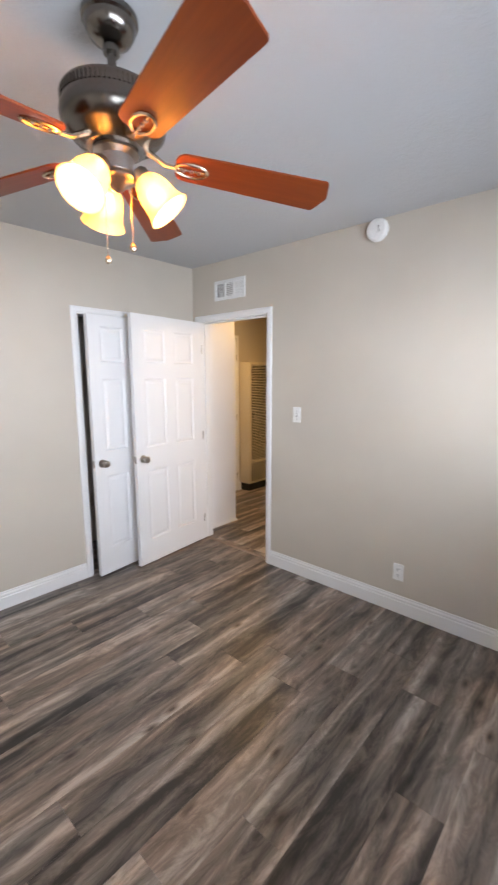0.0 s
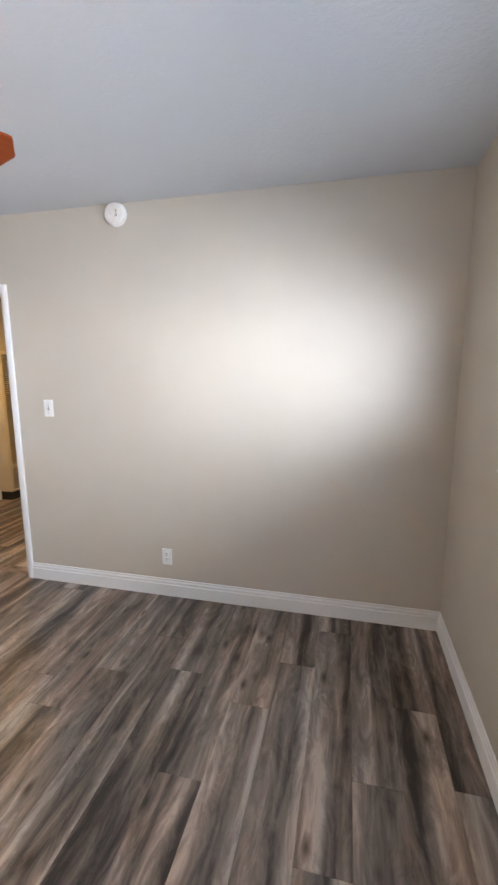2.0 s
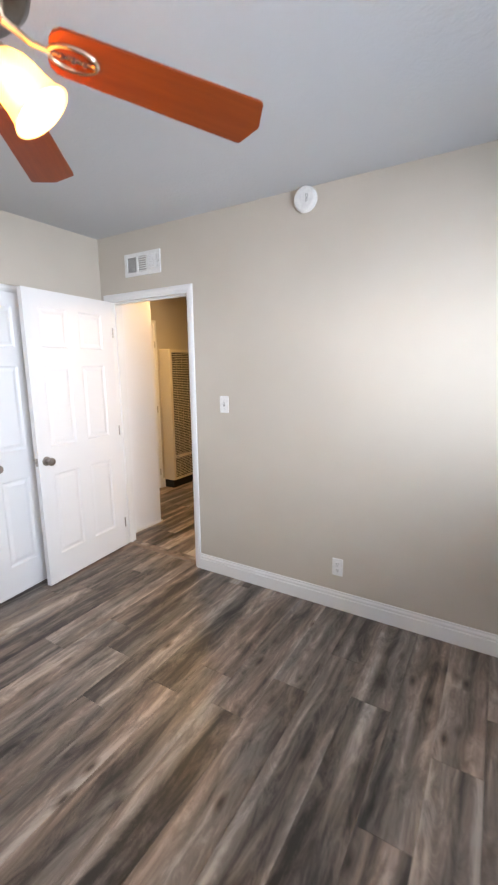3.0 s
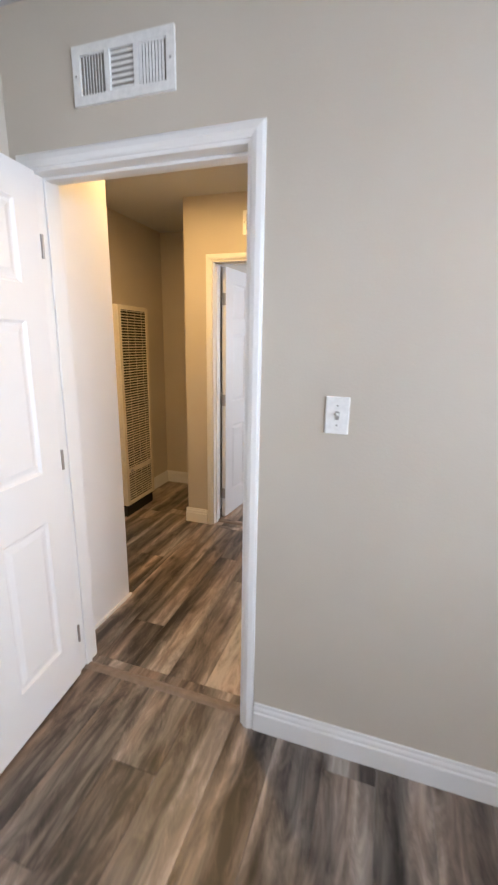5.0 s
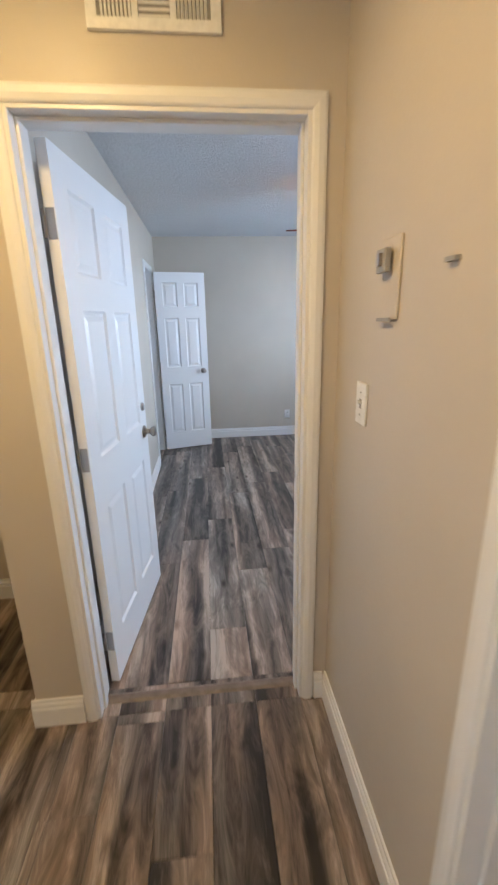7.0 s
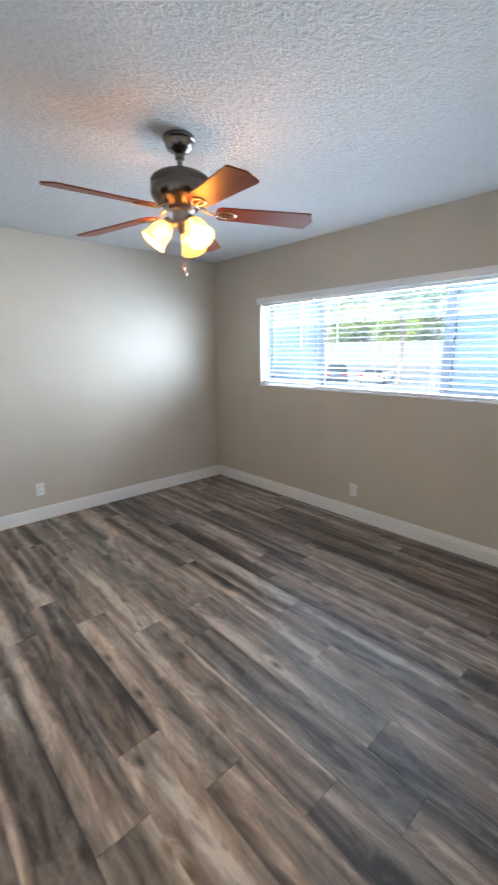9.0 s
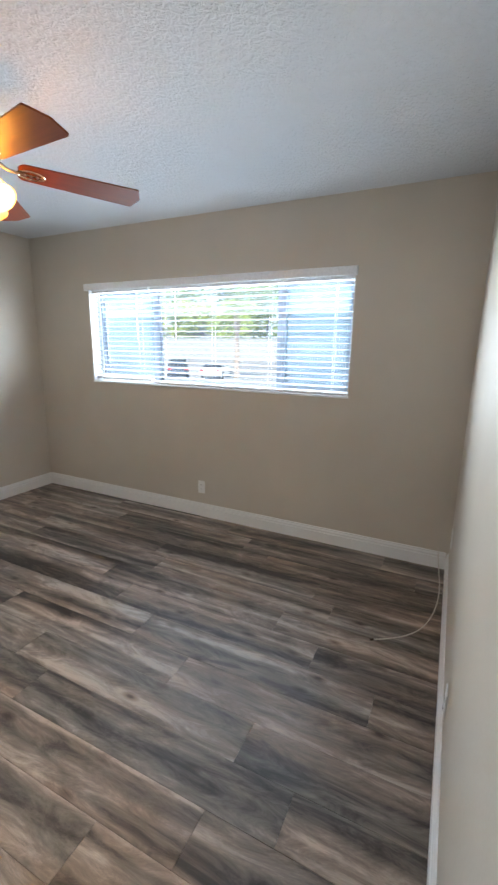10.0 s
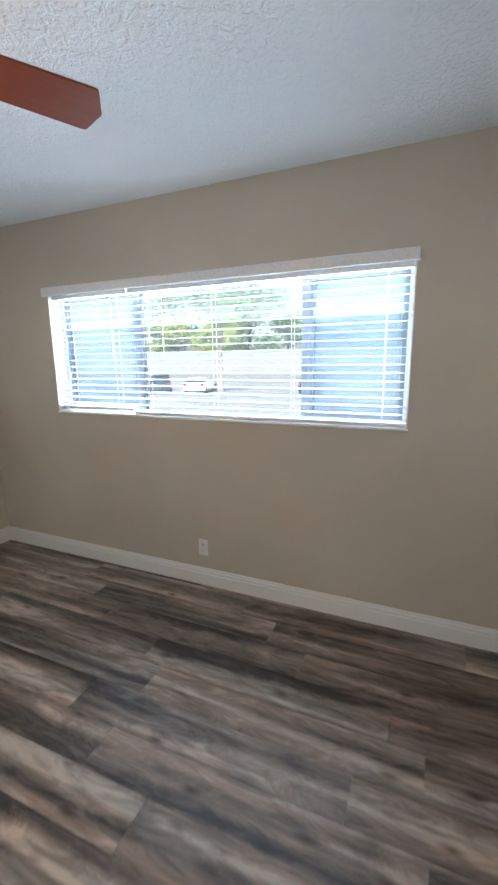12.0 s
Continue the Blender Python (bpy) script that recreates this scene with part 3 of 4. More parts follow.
# ---- windows and blinds ----
def window(name, x, y0, y1, posts, label):
    w = thing(name, pose(0, 0, 0), label, "window", "", "structure")
    z0, z1 = WZ
    a, b, f = x + 0.105, x + 0.155, 0.032
    boxes("window_frame", VINYL, [(a, y0, z0, b, y0 + f, z1), (a, y1 - f, z0, b, y1, z1), (a, y0 + f, z0, b, y1 - f, z0 + f), (a, y0 + f, z1 - f, b, y1 - f, z1)], w)
    edges = [y0 + f, posts[0], posts[1], y1 - f]
    for p in posts:
        boxes("mullion", BARGREY, [(a + 0.004, p - 0.022, z0 + f, b - 0.004, p + 0.022, z1 - f)], w, r=0.003)
    for i in range(3):
        lo, hi = edges[i] + (0.022 if i else 0), edges[i + 1] - (0.022 if i < 2 else 0)
        pane = boxes("pane", GLASS, [(x + 0.130, lo, z0 + f, x + 0.134, hi, z1 - f)], w)
        pane.visible_shadow = False
        if i != 1:
            s = 0.022
            boxes("sash", BARGREY, [(a + 0.006, lo, z0 + f, b - 0.006, lo + s, z1 - f), (a + 0.006, hi - s, z0 + f, b - 0.006, hi, z1 - f),
                                  (a + 0.006, lo + s, z0 + f, b - 0.006, hi - s, z0 + f + s), (a + 0.006, lo + s, z1 - f - s, b - 0.006, hi - s, z1 - f)], w)
            scr = boxes("insect_screen", SCREEN, [(x + 0.1565, lo, z0 + f, x + 0.158, hi, z1 - f)], w)
            scr.visible_shadow = False
    boxes("window_sill", TRIM, [(x - 0.010, y0 - 0.004, z0 - 0.006, a, y1 + 0.004, z0 + 0.008)], w, r=0.003)
    boxes("side_liner", TRIM, [(x + 0.004, y0 - 0.001, z0 + 0.008, a, y0 + 0.006, z1)], w)
    boxes("side_liner", TRIM, [(x + 0.004, y1 - 0.006, z0 + 0.008, a, y1 + 0.001, z1)], w)
    return w


def blind(x, y0, y1, drop, label, wand):
    """Two-inch slats on cords between a head rail and a bottom rail."""
    b = thing("window_blind", pose(x + 0.052, (y0 + y1) / 2, 0), label, "blind", "window blinds")
    h = (y1 - y0) / 2 - 0.006
    z1 = WZ[1] - 0.004
    boxes("head_rail", VINYL, [(-0.026, -h, z1 - 0.042, 0.026, h, z1)], b, r=0.003)
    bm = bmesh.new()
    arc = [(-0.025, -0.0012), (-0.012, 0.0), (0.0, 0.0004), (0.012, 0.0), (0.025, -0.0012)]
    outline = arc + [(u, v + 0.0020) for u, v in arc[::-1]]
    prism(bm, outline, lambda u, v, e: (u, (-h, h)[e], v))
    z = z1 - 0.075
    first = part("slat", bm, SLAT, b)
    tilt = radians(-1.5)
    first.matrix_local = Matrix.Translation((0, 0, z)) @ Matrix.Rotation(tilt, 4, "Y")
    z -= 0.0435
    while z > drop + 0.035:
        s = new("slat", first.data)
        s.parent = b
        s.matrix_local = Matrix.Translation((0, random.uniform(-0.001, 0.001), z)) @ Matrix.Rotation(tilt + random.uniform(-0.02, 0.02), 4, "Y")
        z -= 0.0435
    boxes("bottom_rail", VINYL, [(-0.025, -h, drop, 0.025, h, drop + 0.019)], b, r=0.003)
    n = max(2, round(2 * h / 0.6) + 1)
    for i in range(n):
        y = -h + 0.12 + (2 * h - 0.24) * i / (n - 1)
        for u in (-0.0275, 0.0275):
            bm = bmesh.new()
            tube(bm, [(u, y, drop + 0.005), (u, y, z1 - 0.03)], 0.0008, 5)
            part("ladder_cord", bm, VINYL, b)
    bm = bmesh.new()
    tube(bm, [(-0.034, wand, z1 - 0.03), (-0.036, wand, z1 - 0.45)], 0.004, 6)
    part("tilt_wand", bm, VINYL, b, "clear plastic tilt wand", True)
    return b


def valance(x, y0, y1):
    v = thing("valance", pose(0, 0, 0), "white valance board across the top of the blinds", "valance")
    z0, z1 = WZ[1] - 0.028, WZ[1] + 0.030
    boxes("board", VINYL, [(x - 0.034, y0 - 0.012, z0, x - 0.024, y1 + 0.022, z1)], v, r=0.003)
    boxes("return", VINYL, [(x - 0.024, y0 - 0.012, z0, x - 0.001, y0 - 0.003, z1)], v)
    boxes("return", VINYL, [(x - 0.024, y1 + 0.013, z0, x - 0.001, y1 + 0.022, z1)], v)


for _i, (_x, _w) in enumerate(((E1, WIN1), (E2, WIN2))):
    _p = (_w[0] + 0.577, _w[1] - 0.695)
    window("window_%d" % (_i + 1), _x, _w[0], _w[1], _p, "wide white-framed window of three panes with sliding ends")
    blind(_x, _w[0] + 0.006, _p[1] + 0.02, WZ[0] + 0.010, "white horizontal slat blind, lowered and open, over the middle panes", 0.6)
    blind(_x, _p[1] + 0.02, _w[1] - 0.006, WZ[0] + 0.030, "narrow white horizontal slat blind, lowered and open", -0.2)
    valance(_x, *_w)


# ---- ceiling fans ----
def ceiling_fan(x, y, top, bz, blades, droop, shades, label, watts):
    up = bz - 2.145
    top -= up
    f = thing("ceiling_fan", pose(x, y, up), label, "ceiling fan", "ceiling fans")
    bm = bmesh.new()
    lathe(bm, [(0.0, top), (0.070, top), (0.074, top - 0.005), (0.074, top - 0.018), (0.068, top - 0.023), (0.066, top - 0.036), (0.056, top - 0.054), (0.034, top - 0.066), (0.018, top - 0.070), (0.0, top - 0.070)], 40, None, False)
    part("canopy", bm, CANOPYM, f, "", True)
    bm = bmesh.new()
    lathe(bm, [(0.0125, top - 0.07), (0.0125, 2.325)], 16)
    lathe(bm, [(0.022, top - 0.092), (0.022, top - 0.076)], 16)
    lathe(bm, [(0.028, 2.312), (0.026, 2.336), (0.018, 2.342)], 20)
    part("downrod", bm, PEWTER, f, "", True)
    bm = bmesh.new()
    lathe(bm, [(0.0, 2.318), (0.060, 2.317), (0.112, 2.308), (0.134, 2.294), (0.138, 2.284), (0.138, 2.262), (0.141, 2.256), (0.143, 2.236), (0.137, 2.212), (0.116, 2.190), (0.092, 2.180), (0.080, 2.166), (0.0, 2.164)], 48, None, False)
    housing = part("motor_housing", bm, PEWTER, f, "dark pewter motor housing", True)
    bm = bmesh.new()
    for k in range(72):
        a = 2 * math.pi * k / 72
        box(bm, 0.1365, -0.003, 2.264, 0.1398, 0.003, 2.285)
        bmesh.ops.rotate(bm, verts=bm.verts[-8:], cent=(0, 0, 0), matrix=Matrix.Rotation(a, 3, "Z"))
    part("cooling_ribs", bm, PEWTER, housing)
    bm = bmesh.new()
    lathe(bm, [(0.0, 2.166), (0.060, 2.165), (0.062, 2.156), (0.050, 2.150), (0.045, 2.147), (0.045, 2.108), (0.050, 2.102), (0.052, 2.092), (0.044, 2.082), (0.026, 2.076), (0.018, 2.064), (0.009, 2.060), (0.0, 2.054)], 36, None, False)
    part("switch_housing", bm, NICKEL, f, "", True)
    for k in range(5):
        m = Matrix.Rotation(radians(blades + 72 * k), 4, "Z")
        pitch = Matrix.Translation((0, 0, 2.16)) @ Matrix.Rotation(radians(droop[k]), 4, "Y") @ Matrix.Rotation(radians(-12), 4, "X")
        bm = bmesh.new()
        r0, r1, a, c = 0.165, 0.652, 0.054, 0.069
        half = [(r0, a - 0.030), (r0 + 0.006, a - 0.014), (r0 + 0.020, a - 0.002), (r0 + 0.036, a), (r1 - 0.034, c), (r1 - 0.026, c - 0.001), (r1 - 0.021, c - 0.006), (r1 - 0.004, 0.014), (r1, 0.006)]
        outline = [(u, -v) for u, v in half] + half[::-1]
        prism(bm, outline, lambda u, v, e: (u, v, (-0.003, 0.003)[e]))
        bl = part("blade", bm, BLADE, f, "cherry-brown wooden blade")
        bl.matrix_local = m @ pitch
        bm = bmesh.new()
        loop = [(0.212 + 0.048 * math.cos(t), 0.026 * math.sin(t), -0.0065) for t in [2 * math.pi * i / 20 for i in range(21)]]
        tube(bm, loop, 0.0048, 6)
        tube(bm, [(0.172, 0, -0.0065), (0.255, 0, -0.0065)], 0.004, 6)
        tube(bm, [(0.070, 0, 0.030), (0.105, 0, 0.012), (0.135, 0, -0.004), (0.168, 0, -0.0065)], [0.010, 0.008, 0.007, 0.006], 8)
        iron = part("blade_iron", bm, BRASS, bl, "nickel blade arm with an oval loop", True)
        bm = bmesh.new()
        for u in (0.190, 0.212, 0.234):
            lathe(bm, [(0.005, -0.012), (0.005, -0.006)], 8, Matrix.Translation((u, 0, 0)))
        part("screws", bm, NICKEL, bl)
    for k in range(3):
        a = radians(shades + 120 * k)
        m = Matrix.Rotation(a, 4, "Z")
        bm = bmesh.new()
        tube(bm, [(0.030, 0, 2.102), (0.050, 0, 2.108), (0.062, 0, 2.106), (0.068, 0, 2.098)], 0.008, 8)
        arm = part("lamp_arm", bm, NICKEL, f, "", True)
        arm.matrix_local = m
        tip = m @ Matrix.Translation((0.062, 0, 2.108)) @ Matrix.Rotation(radians(-40), 4, "Y")
        bm = bmesh.new()
        lathe(bm, [(0.0, 0.012), (0.020, 0.010), (0.026, 0.0), (0.026, -0.020), (0.0, -0.020)], 20, None, False)
        soc = part("socket_cup", bm, NICKEL, f, "", True)
        soc.matrix_local = tip
        bm = bmesh.new()
        prof = [(0.024, -0.014), (0.034, -0.024), (0.044, -0.042), (0.050, -0.064), (0.052, -0.088), (0.057, -0.110), (0.066, -0.126)]
        lathe(bm, prof + [(r - 0.003, z) for r, z in prof[::-1]], 30, None, False)
        sh = part("lamp_shade", bm, SHADE, f, "lit frosted amber glass bell shade", True)
        sh.matrix_local = tip
        bm = bmesh.new()
        lathe(bm, [(0.0, -0.018), (0.012, -0.020), (0.014, -0.040), (0.024, -0.060), (0.027, -0.076), (0.022, -0.092), (0.010, -0.100), (0.0, -0.101)], 18, None, False)
        bu = part("bulb", bm, BULB, f, "glowing warm light bulb", True)
        bu.matrix_local = tip
        at = Matrix.Translation((x, y, up)) @ tip @ Vector((0, 0, -0.066))
        bulb_lamp("fan_lamp", at, watts, WARM, 0.02)
    for u, v, low in ((0.020, 0.030, 1.925), (-0.012, -0.034, 1.885)):
        bm = bmesh.new()
        z = 2.08
        tube(bm, [(u, v, z), (u, v, low)], 0.0012, 5)
        while z > low + 0.004:
            bmesh.ops.create_icosphere(bm, subdivisions=1, radius=0.0021, matrix=Matrix.Translation((u, v, z)))
            z -= 0.0085
        part("pull_chain", bm, BRASS, f)
        bm = bmesh.new()
        lathe(bm, [(0.0, low), (0.004, low - 0.002), (0.009, low - 0.010), (0.0095, low - 0.017), (0.006, low - 0.024), (0.0, low - 0.026)], 14, Matrix.Translation((u, v, 0)), False)
        part("chain_fob", bm, BRASS, f, "small round wooden fob", True)
    return f


ceiling_fan(-1.158, 0.732, C1, 2.163, 58.3, (4.1, 2.5, 3.4, 3.4, 4.0), -72, "five-blade cherry ceiling fan with three lit glass shades", 6.0)
ceiling_fan(-1.229, 6.231, C2, 2.140, -31.7, (1.9, 3.5, 3.5, 3.8, 4.6), -87, "five-blade cherry ceiling fan hanging over the second bedroom", 7.0)


# ---- plates, vents and alarms: built facing -y ----
def outlet(m, label="white duplex outlet plate on the wall"):
    o = thing("wall_outlet", m, label, "outlet", "wall outlets")
    boxes("plate", PLATE, [(-0.035, -0.0065, -0.057, 0.035, 0, 0.057)], o, r=0.0025)
    for z in (-0.0205, 0.0205):
        bm = bmesh.new()
        lathe(bm, [(0.0, 0), (0.0165, 0), (0.0165, 0.0025), (0.0, 0.0025)], 20, Matrix.Translation((0, -0.0062, z)) @ Matrix.Rotation(radians(90), 4, "X"), False)
        rec = part("receptacle", bm, PLATE, o)
        boxes("slot", DARK, [(-0.0075, -0.0098, z - 0.002, -0.0055, -0.0085, z + 0.008), (0.0055, -0.0098, z - 0.002, 0.0075, -0.0085, z + 0.007), (-0.002, -0.0098, z - 0.011, 0.002, -0.0085, z - 0.007)], rec)
    return o


def light_switch(m, label="white toggle light switch plate"):
    o = thing("light_switch", m, label, "light switch", "light switches")
    boxes("plate", PLATE, [(-0.036, -0.0065, -0.058, 0.036, 0, 0.058)], o, r=0.0025)
    boxes("slot_frame", GREYP, [(-0.006, -0.0075, -0.013, 0.006, -0.006, 0.013)], o)
    bm = bmesh.new()
    box(bm, -0.004, -0.018, -0.003, 0.004, -0.006, 0.005, r=0.0015)
    t = part("toggle", bm, PLATE, o)
    t.rotation_euler = (radians(-18), 0, 0)
    boxes("screw", GREYP, [(-0.0025, -0.0078, 0.028, 0.0025, -0.006, 0.033)], o)
    boxes("screw", GREYP, [(-0.0025, -0.0078, -0.033, 0.0025, -0.006, -0.028)], o)
    return o


def vent(m, w, h, label):
    v = thing("air_vent", m, label, "air vent", "air vents")
    f, d = 0.026, 0.011
    boxes("frame", PLATE, [(-w / 2, -d, -h / 2, w / 2, 0, -h / 2 + f), (-w / 2, -d, h / 2 - f, w / 2, 0, h / 2), (-w / 2, -d, -h / 2 + f, -w / 2 + f, 0, h / 2 - f), (w / 2 - f, -d, -h / 2 + f, w / 2, 0, h / 2 - f)], v)
    boxes("backing", GREYP, [(-w / 2 + f, -0.0012, -h / 2 + f, w / 2 - f, 0, h / 2 - f)], v)
    span = (w - 2 * f) / 3
    for k in (1, 2):
        x = -w / 2 + f + span * k
        boxes("divider", PLATE, [(x - 0.008, -d, -h / 2 + f, x + 0.008, -0.001, h / 2 - f)], v)
    lo = -w / 2 + f
    shared = {}
    for k in range(3):
        upright = k != 1
        n = 8 if upright else 7
        for i in range(n):
            if upright not in shared:
                bm = bmesh.new()
                if upright:
                    box(bm, -0.0035, -0.0015, -h / 2 + f, 0.0035, 0.0, h / 2 - f)
                else:
                    box(bm, -span / 2 + 0.008, -0.0015, -0.0035, span / 2 - 0.008, 0.0, 0.0035)
                s = part("slat", bm, PLATE, v)
                shared[upright] = s.data
            else:
                s = new("slat", shared[upright])
                s.parent = v
            u = (i + 0.5) / n
            if upright:
                s.matrix_local = pose(lo + span * k + 0.008 + u * (span - 0.016), -0.004, 0, 0, 0, (-38, 0, 38)[k])
            else:
                s.matrix_local = pose(lo + span * 1.5, -0.004, -h / 2 + f + u * (h - 2 * f), 35, 0, 0)
    boxes("screw", GREYP, [(-w / 2 + 0.009, -d - 0.001, -0.003, -w / 2 + 0.015, -d + 0.001, 0.003)], v)
    boxes("screw", GREYP, [(w / 2 - 0.015, -d - 0.001, -0.003, w / 2 - 0.009, -d + 0.001, 0.003)], v)
    return v


light_switch(pose(-1.846, N1, 1.272), "white toggle light switch plate beside the bedroom door")
light_switch(pose(HR, 4.03, 1.272, 0, 0, -90), "white light switch plate on the hall wall")
outlet(pose(-1.010, N1, 0.281))
outlet(pose(E2, 6.400, 0.270, 0, 0, -90))
outlet(pose(-1.452, N2, 0.288))
outlet(pose(0.39, S2, 0.33, 0, 0, 180), "white wall outlet near the corner")
outlet(pose(-0.89, S2, 0.24, 0, 0, 180))
vent(pose(-2.547, N1, 2.276), 0.352, 0.158, "white three-way air vent above the bedroom door")
vent(pose(-2.578, HN, 2.280), 0.336, 0.150, "white three-way air vent above the doorway in the hall")

smoke = thing("smoke_alarm", pose(-1.256, N1, 2.448, 90), "round white smoke alarm high on the wall", "smoke alarm")
bm = bmesh.new()
lathe(bm, [(0.0, 0), (0.066, 0), (0.068, 0.006), (0.068, 0.016), (0.064, 0.018), (0.065, 0.030), (0.057, 0.038), (0.030, 0.041), (0.0, 0.0415)], 40, None, False)
part("body", bm, PLATE, smoke, "", True)
boxes("sounder_slot", GREYP, [(0.012, -0.022, 0.0405, 0.016, 0.020, 0.0422)], smoke)
boxes("sounder_slot", GREYP, [(0.020, -0.018, 0.0400, 0.024, 0.016, 0.0420)], smoke)
boxes("test_button", PLATE, [(-0.032, -0.012, 0.038, -0.010, 0.012, 0.0436)], smoke, r=0.002)

thermo = thing("thermostat", pose(HR, 3.90, 1.58, 0, 0, -90), "white thermostat wall plate with grey dial, cover off", "thermostat")
boxes("plate", WALL, [(-0.05, -0.006, -0.09, 0.05, 0, 0.085)], thermo, r=0.003)
boxes("terminal_block", GREYP, [(-0.030, -0.026, 0.012, 0.018, -0.0115, 0.062)], thermo, r=0.002)
boxes("lever", NICKEL, [(-0.010, -0.034, 0.025, 0.004, -0.025, 0.052)], thermo)
boxes("ledge", GREYP, [(-0.034, -0.016, -0.092, 0.034, -0.0115, -0.084)], thermo)
nail = thing("wall_hook", pose(HR, 3.655, 1.588, 0, 0, -90), "small grey metal hook on the hall wall", "hook")
boxes("stem", GREYP, [(-0.016, -0.010, -0.004, 0.016, 0, 0.004)], nail)

hall = thing("ceiling_light", pose(-2.95, 3.48, CH), "round lit flush ceiling light with a thin bronze rim", "ceiling light")
bm = bmesh.new()
lathe(bm, [(0.0, 0), (0.108, 0), (0.110, -0.010), (0.100, -0.020), (0.092, -0.020), (0.092, -0.012), (0.0, -0.012)], 40, None, False)
part("rim", bm, PEWTER, hall, "", True)
bm = bmesh.new()
lathe(bm, [(0.0, -0.013), (0.091, -0.013), (0.091, -0.019), (0.060, -0.025), (0.0, -0.027)], 40, None, False)
part("diffuser", bm, DISC, hall, "glowing warm white diffuser", True)

# ---- wall heater ----
heat = thing("wall_heater", pose(XW, 4.14, 0), "tall cream gas wall heater with louvred front", "heater")
hd, hw = 0.175, 0.42
bm = bmesh.new()
box(bm, 0, 0, 0.10, hd - 0.012, hw, 1.75, r=0.006)
part("cabinet", bm, CREAM, heat)
boxes("front_frame", CREAM, [(hd - 0.012, 0.0, 0.105, hd, 0.035, 1.745), (hd - 0.012, hw - 0.03, 0.105, hd, hw, 1.745), (hd - 0.012, 0.035, 1.715, hd, hw - 0.03, 1.745), (hd - 0.012, 0.035, 0.105, hd, hw - 0.03, 0.125), (hd - 0.012, 0.035, 0.385, hd + 0.003, hw - 0.03, 0.425)], heat)
# Black sheet on the cabinet front, standing in for the shade between louvres.
boxes("firebox_back", DARK, [(hd - 0.0118, 0.035, 0.125, hd - 0.0105, hw - 0.03, 1.715)], heat)
boxes("base", DARK, [(0.005, 0.008, 0.0, hd - 0.02, hw - 0.008, 0.101)], heat, "black recessed base")
boxes("control_knob", GREYP, [(hd + 0.003, 0.05, 0.395, hd + 0.010, 0.085, 0.412)], heat, r=0.002)
bm = bmesh.new()
prism(bm, ((0.0, 0.0), (0.009, -0.0055), (0.0105, -0.004), (0.002, 0.002)), lambda u, v, e: (hd - 0.012 + u, (0.036, hw - 0.031)[e], v))
louvre = part("louvre", bm, CREAM, heat)
louvre.location.z = 0.135
zs = [0.135 + 0.0215 * i for i in range(1, 12)] + [0.44 + 0.0215 * i for i in range(60)]
for z in zs:
    if z < 1.71:
        o = new("louvre", louvre.data)
        o.parent = heat
        o.location.z = z
for y in (0.12, 0.22, 0.32):
    boxes("louvre_tie", CREAM, [(hd - 0.003, y - 0.0012, 0.125, hd - 0.0005, y + 0.0012, 1.715)], heat)

# ---- bathroom ----
vx0, vx1, vy0, vy1 = -1.67, -0.76, 3.74, HN - 0.004
van = thing("vanity_cabinet", pose(0, 0, 0), "dark grey shaker bathroom vanity on short legs", "vanity")
boxes("carcass", VANITYM, [(vx0, vy0 + 0.02, 0.16, vx1, vy1, 0.835)], van, r=0.003)
boxes("side_panel", VANITYM, [(vx0 - 0.006, vy0 + 0.012, 0.0, vx0 - 0.0005, vy0 + 0.06, 0.835)], van)
for lx in (vx0, vx1 - 0.05):
    for ly in (vy0 + 0.005, vy1 - 0.06):
        boxes("leg", VANITYM, [(lx, ly, 0.0, lx + 0.05, ly + 0.05, 0.16)], van, r=0.003)
boxes("drawer_front", VANITYM, [(vx0 + 0.05, vy0 + 0.002, 0.70, vx1 - 0.05, vy0 + 0.019, 0.81)], van, r=0.002)
for k in range(2):
    a = vx0 + 0.05 + k * (vx1 - vx0 - 0.10) / 2 + 0.002
    b = a + (vx1 - vx0 - 0.10) / 2 - 0.004
    dr = boxes("cabinet_door", VANITYM, [(a + 0.058, vy0 + 0.010, 0.248, b - 0.058, vy0 + 0.019, 0.632)], van)
    for e in ((a, a + 0.06), (b - 0.06, b)):
        boxes("stile", VANITYM, [(e[0], vy0 + 0.002, 0.19, e[1], vy0 + 0.019, 0.69)], dr, r=0.0012)
    for e in ((0.19, 0.25), (0.63, 0.69)):
        boxes("rail", VANITYM, [(a + 0.0605, vy0 + 0.002, e[0], b - 0.0605, vy0 + 0.019, e[1])], dr, r=0.0012)
    bm = bmesh.new()
    kx = (b - 0.03, a + 0.03)[k]
    tube(bm, [(kx, vy0 + 0.002, 0.52), (kx, vy0 - 0.024, 0.52), (kx, vy0 - 0.024, 0.62), (kx, vy0 + 0.002, 0.62)], 0.005, 8)
    part("handle", bm, NICKEL, dr, "slim nickel pull", True)
top = thing("bathroom_countertop", pose(0, 0, 0), "white cultured marble vanity top with basin", "countertop")
bx0, bx1, by0, by1 = -1.42, -1.02, 3.84, 4.14
boxes("slab", MARBLE, [(vx0 - 0.018, vy0 - 0.018, 0.837, bx0, vy1, 0.868), (bx1, vy0 - 0.018, 0.837, vx1 + 0.018, vy1, 0.868), (bx0, vy0 - 0.018, 0.837, bx1, by0, 0.868), (bx0, by1, 0.837, bx1, vy1, 0.868)], top)
bm = bmesh.new()
ring = []
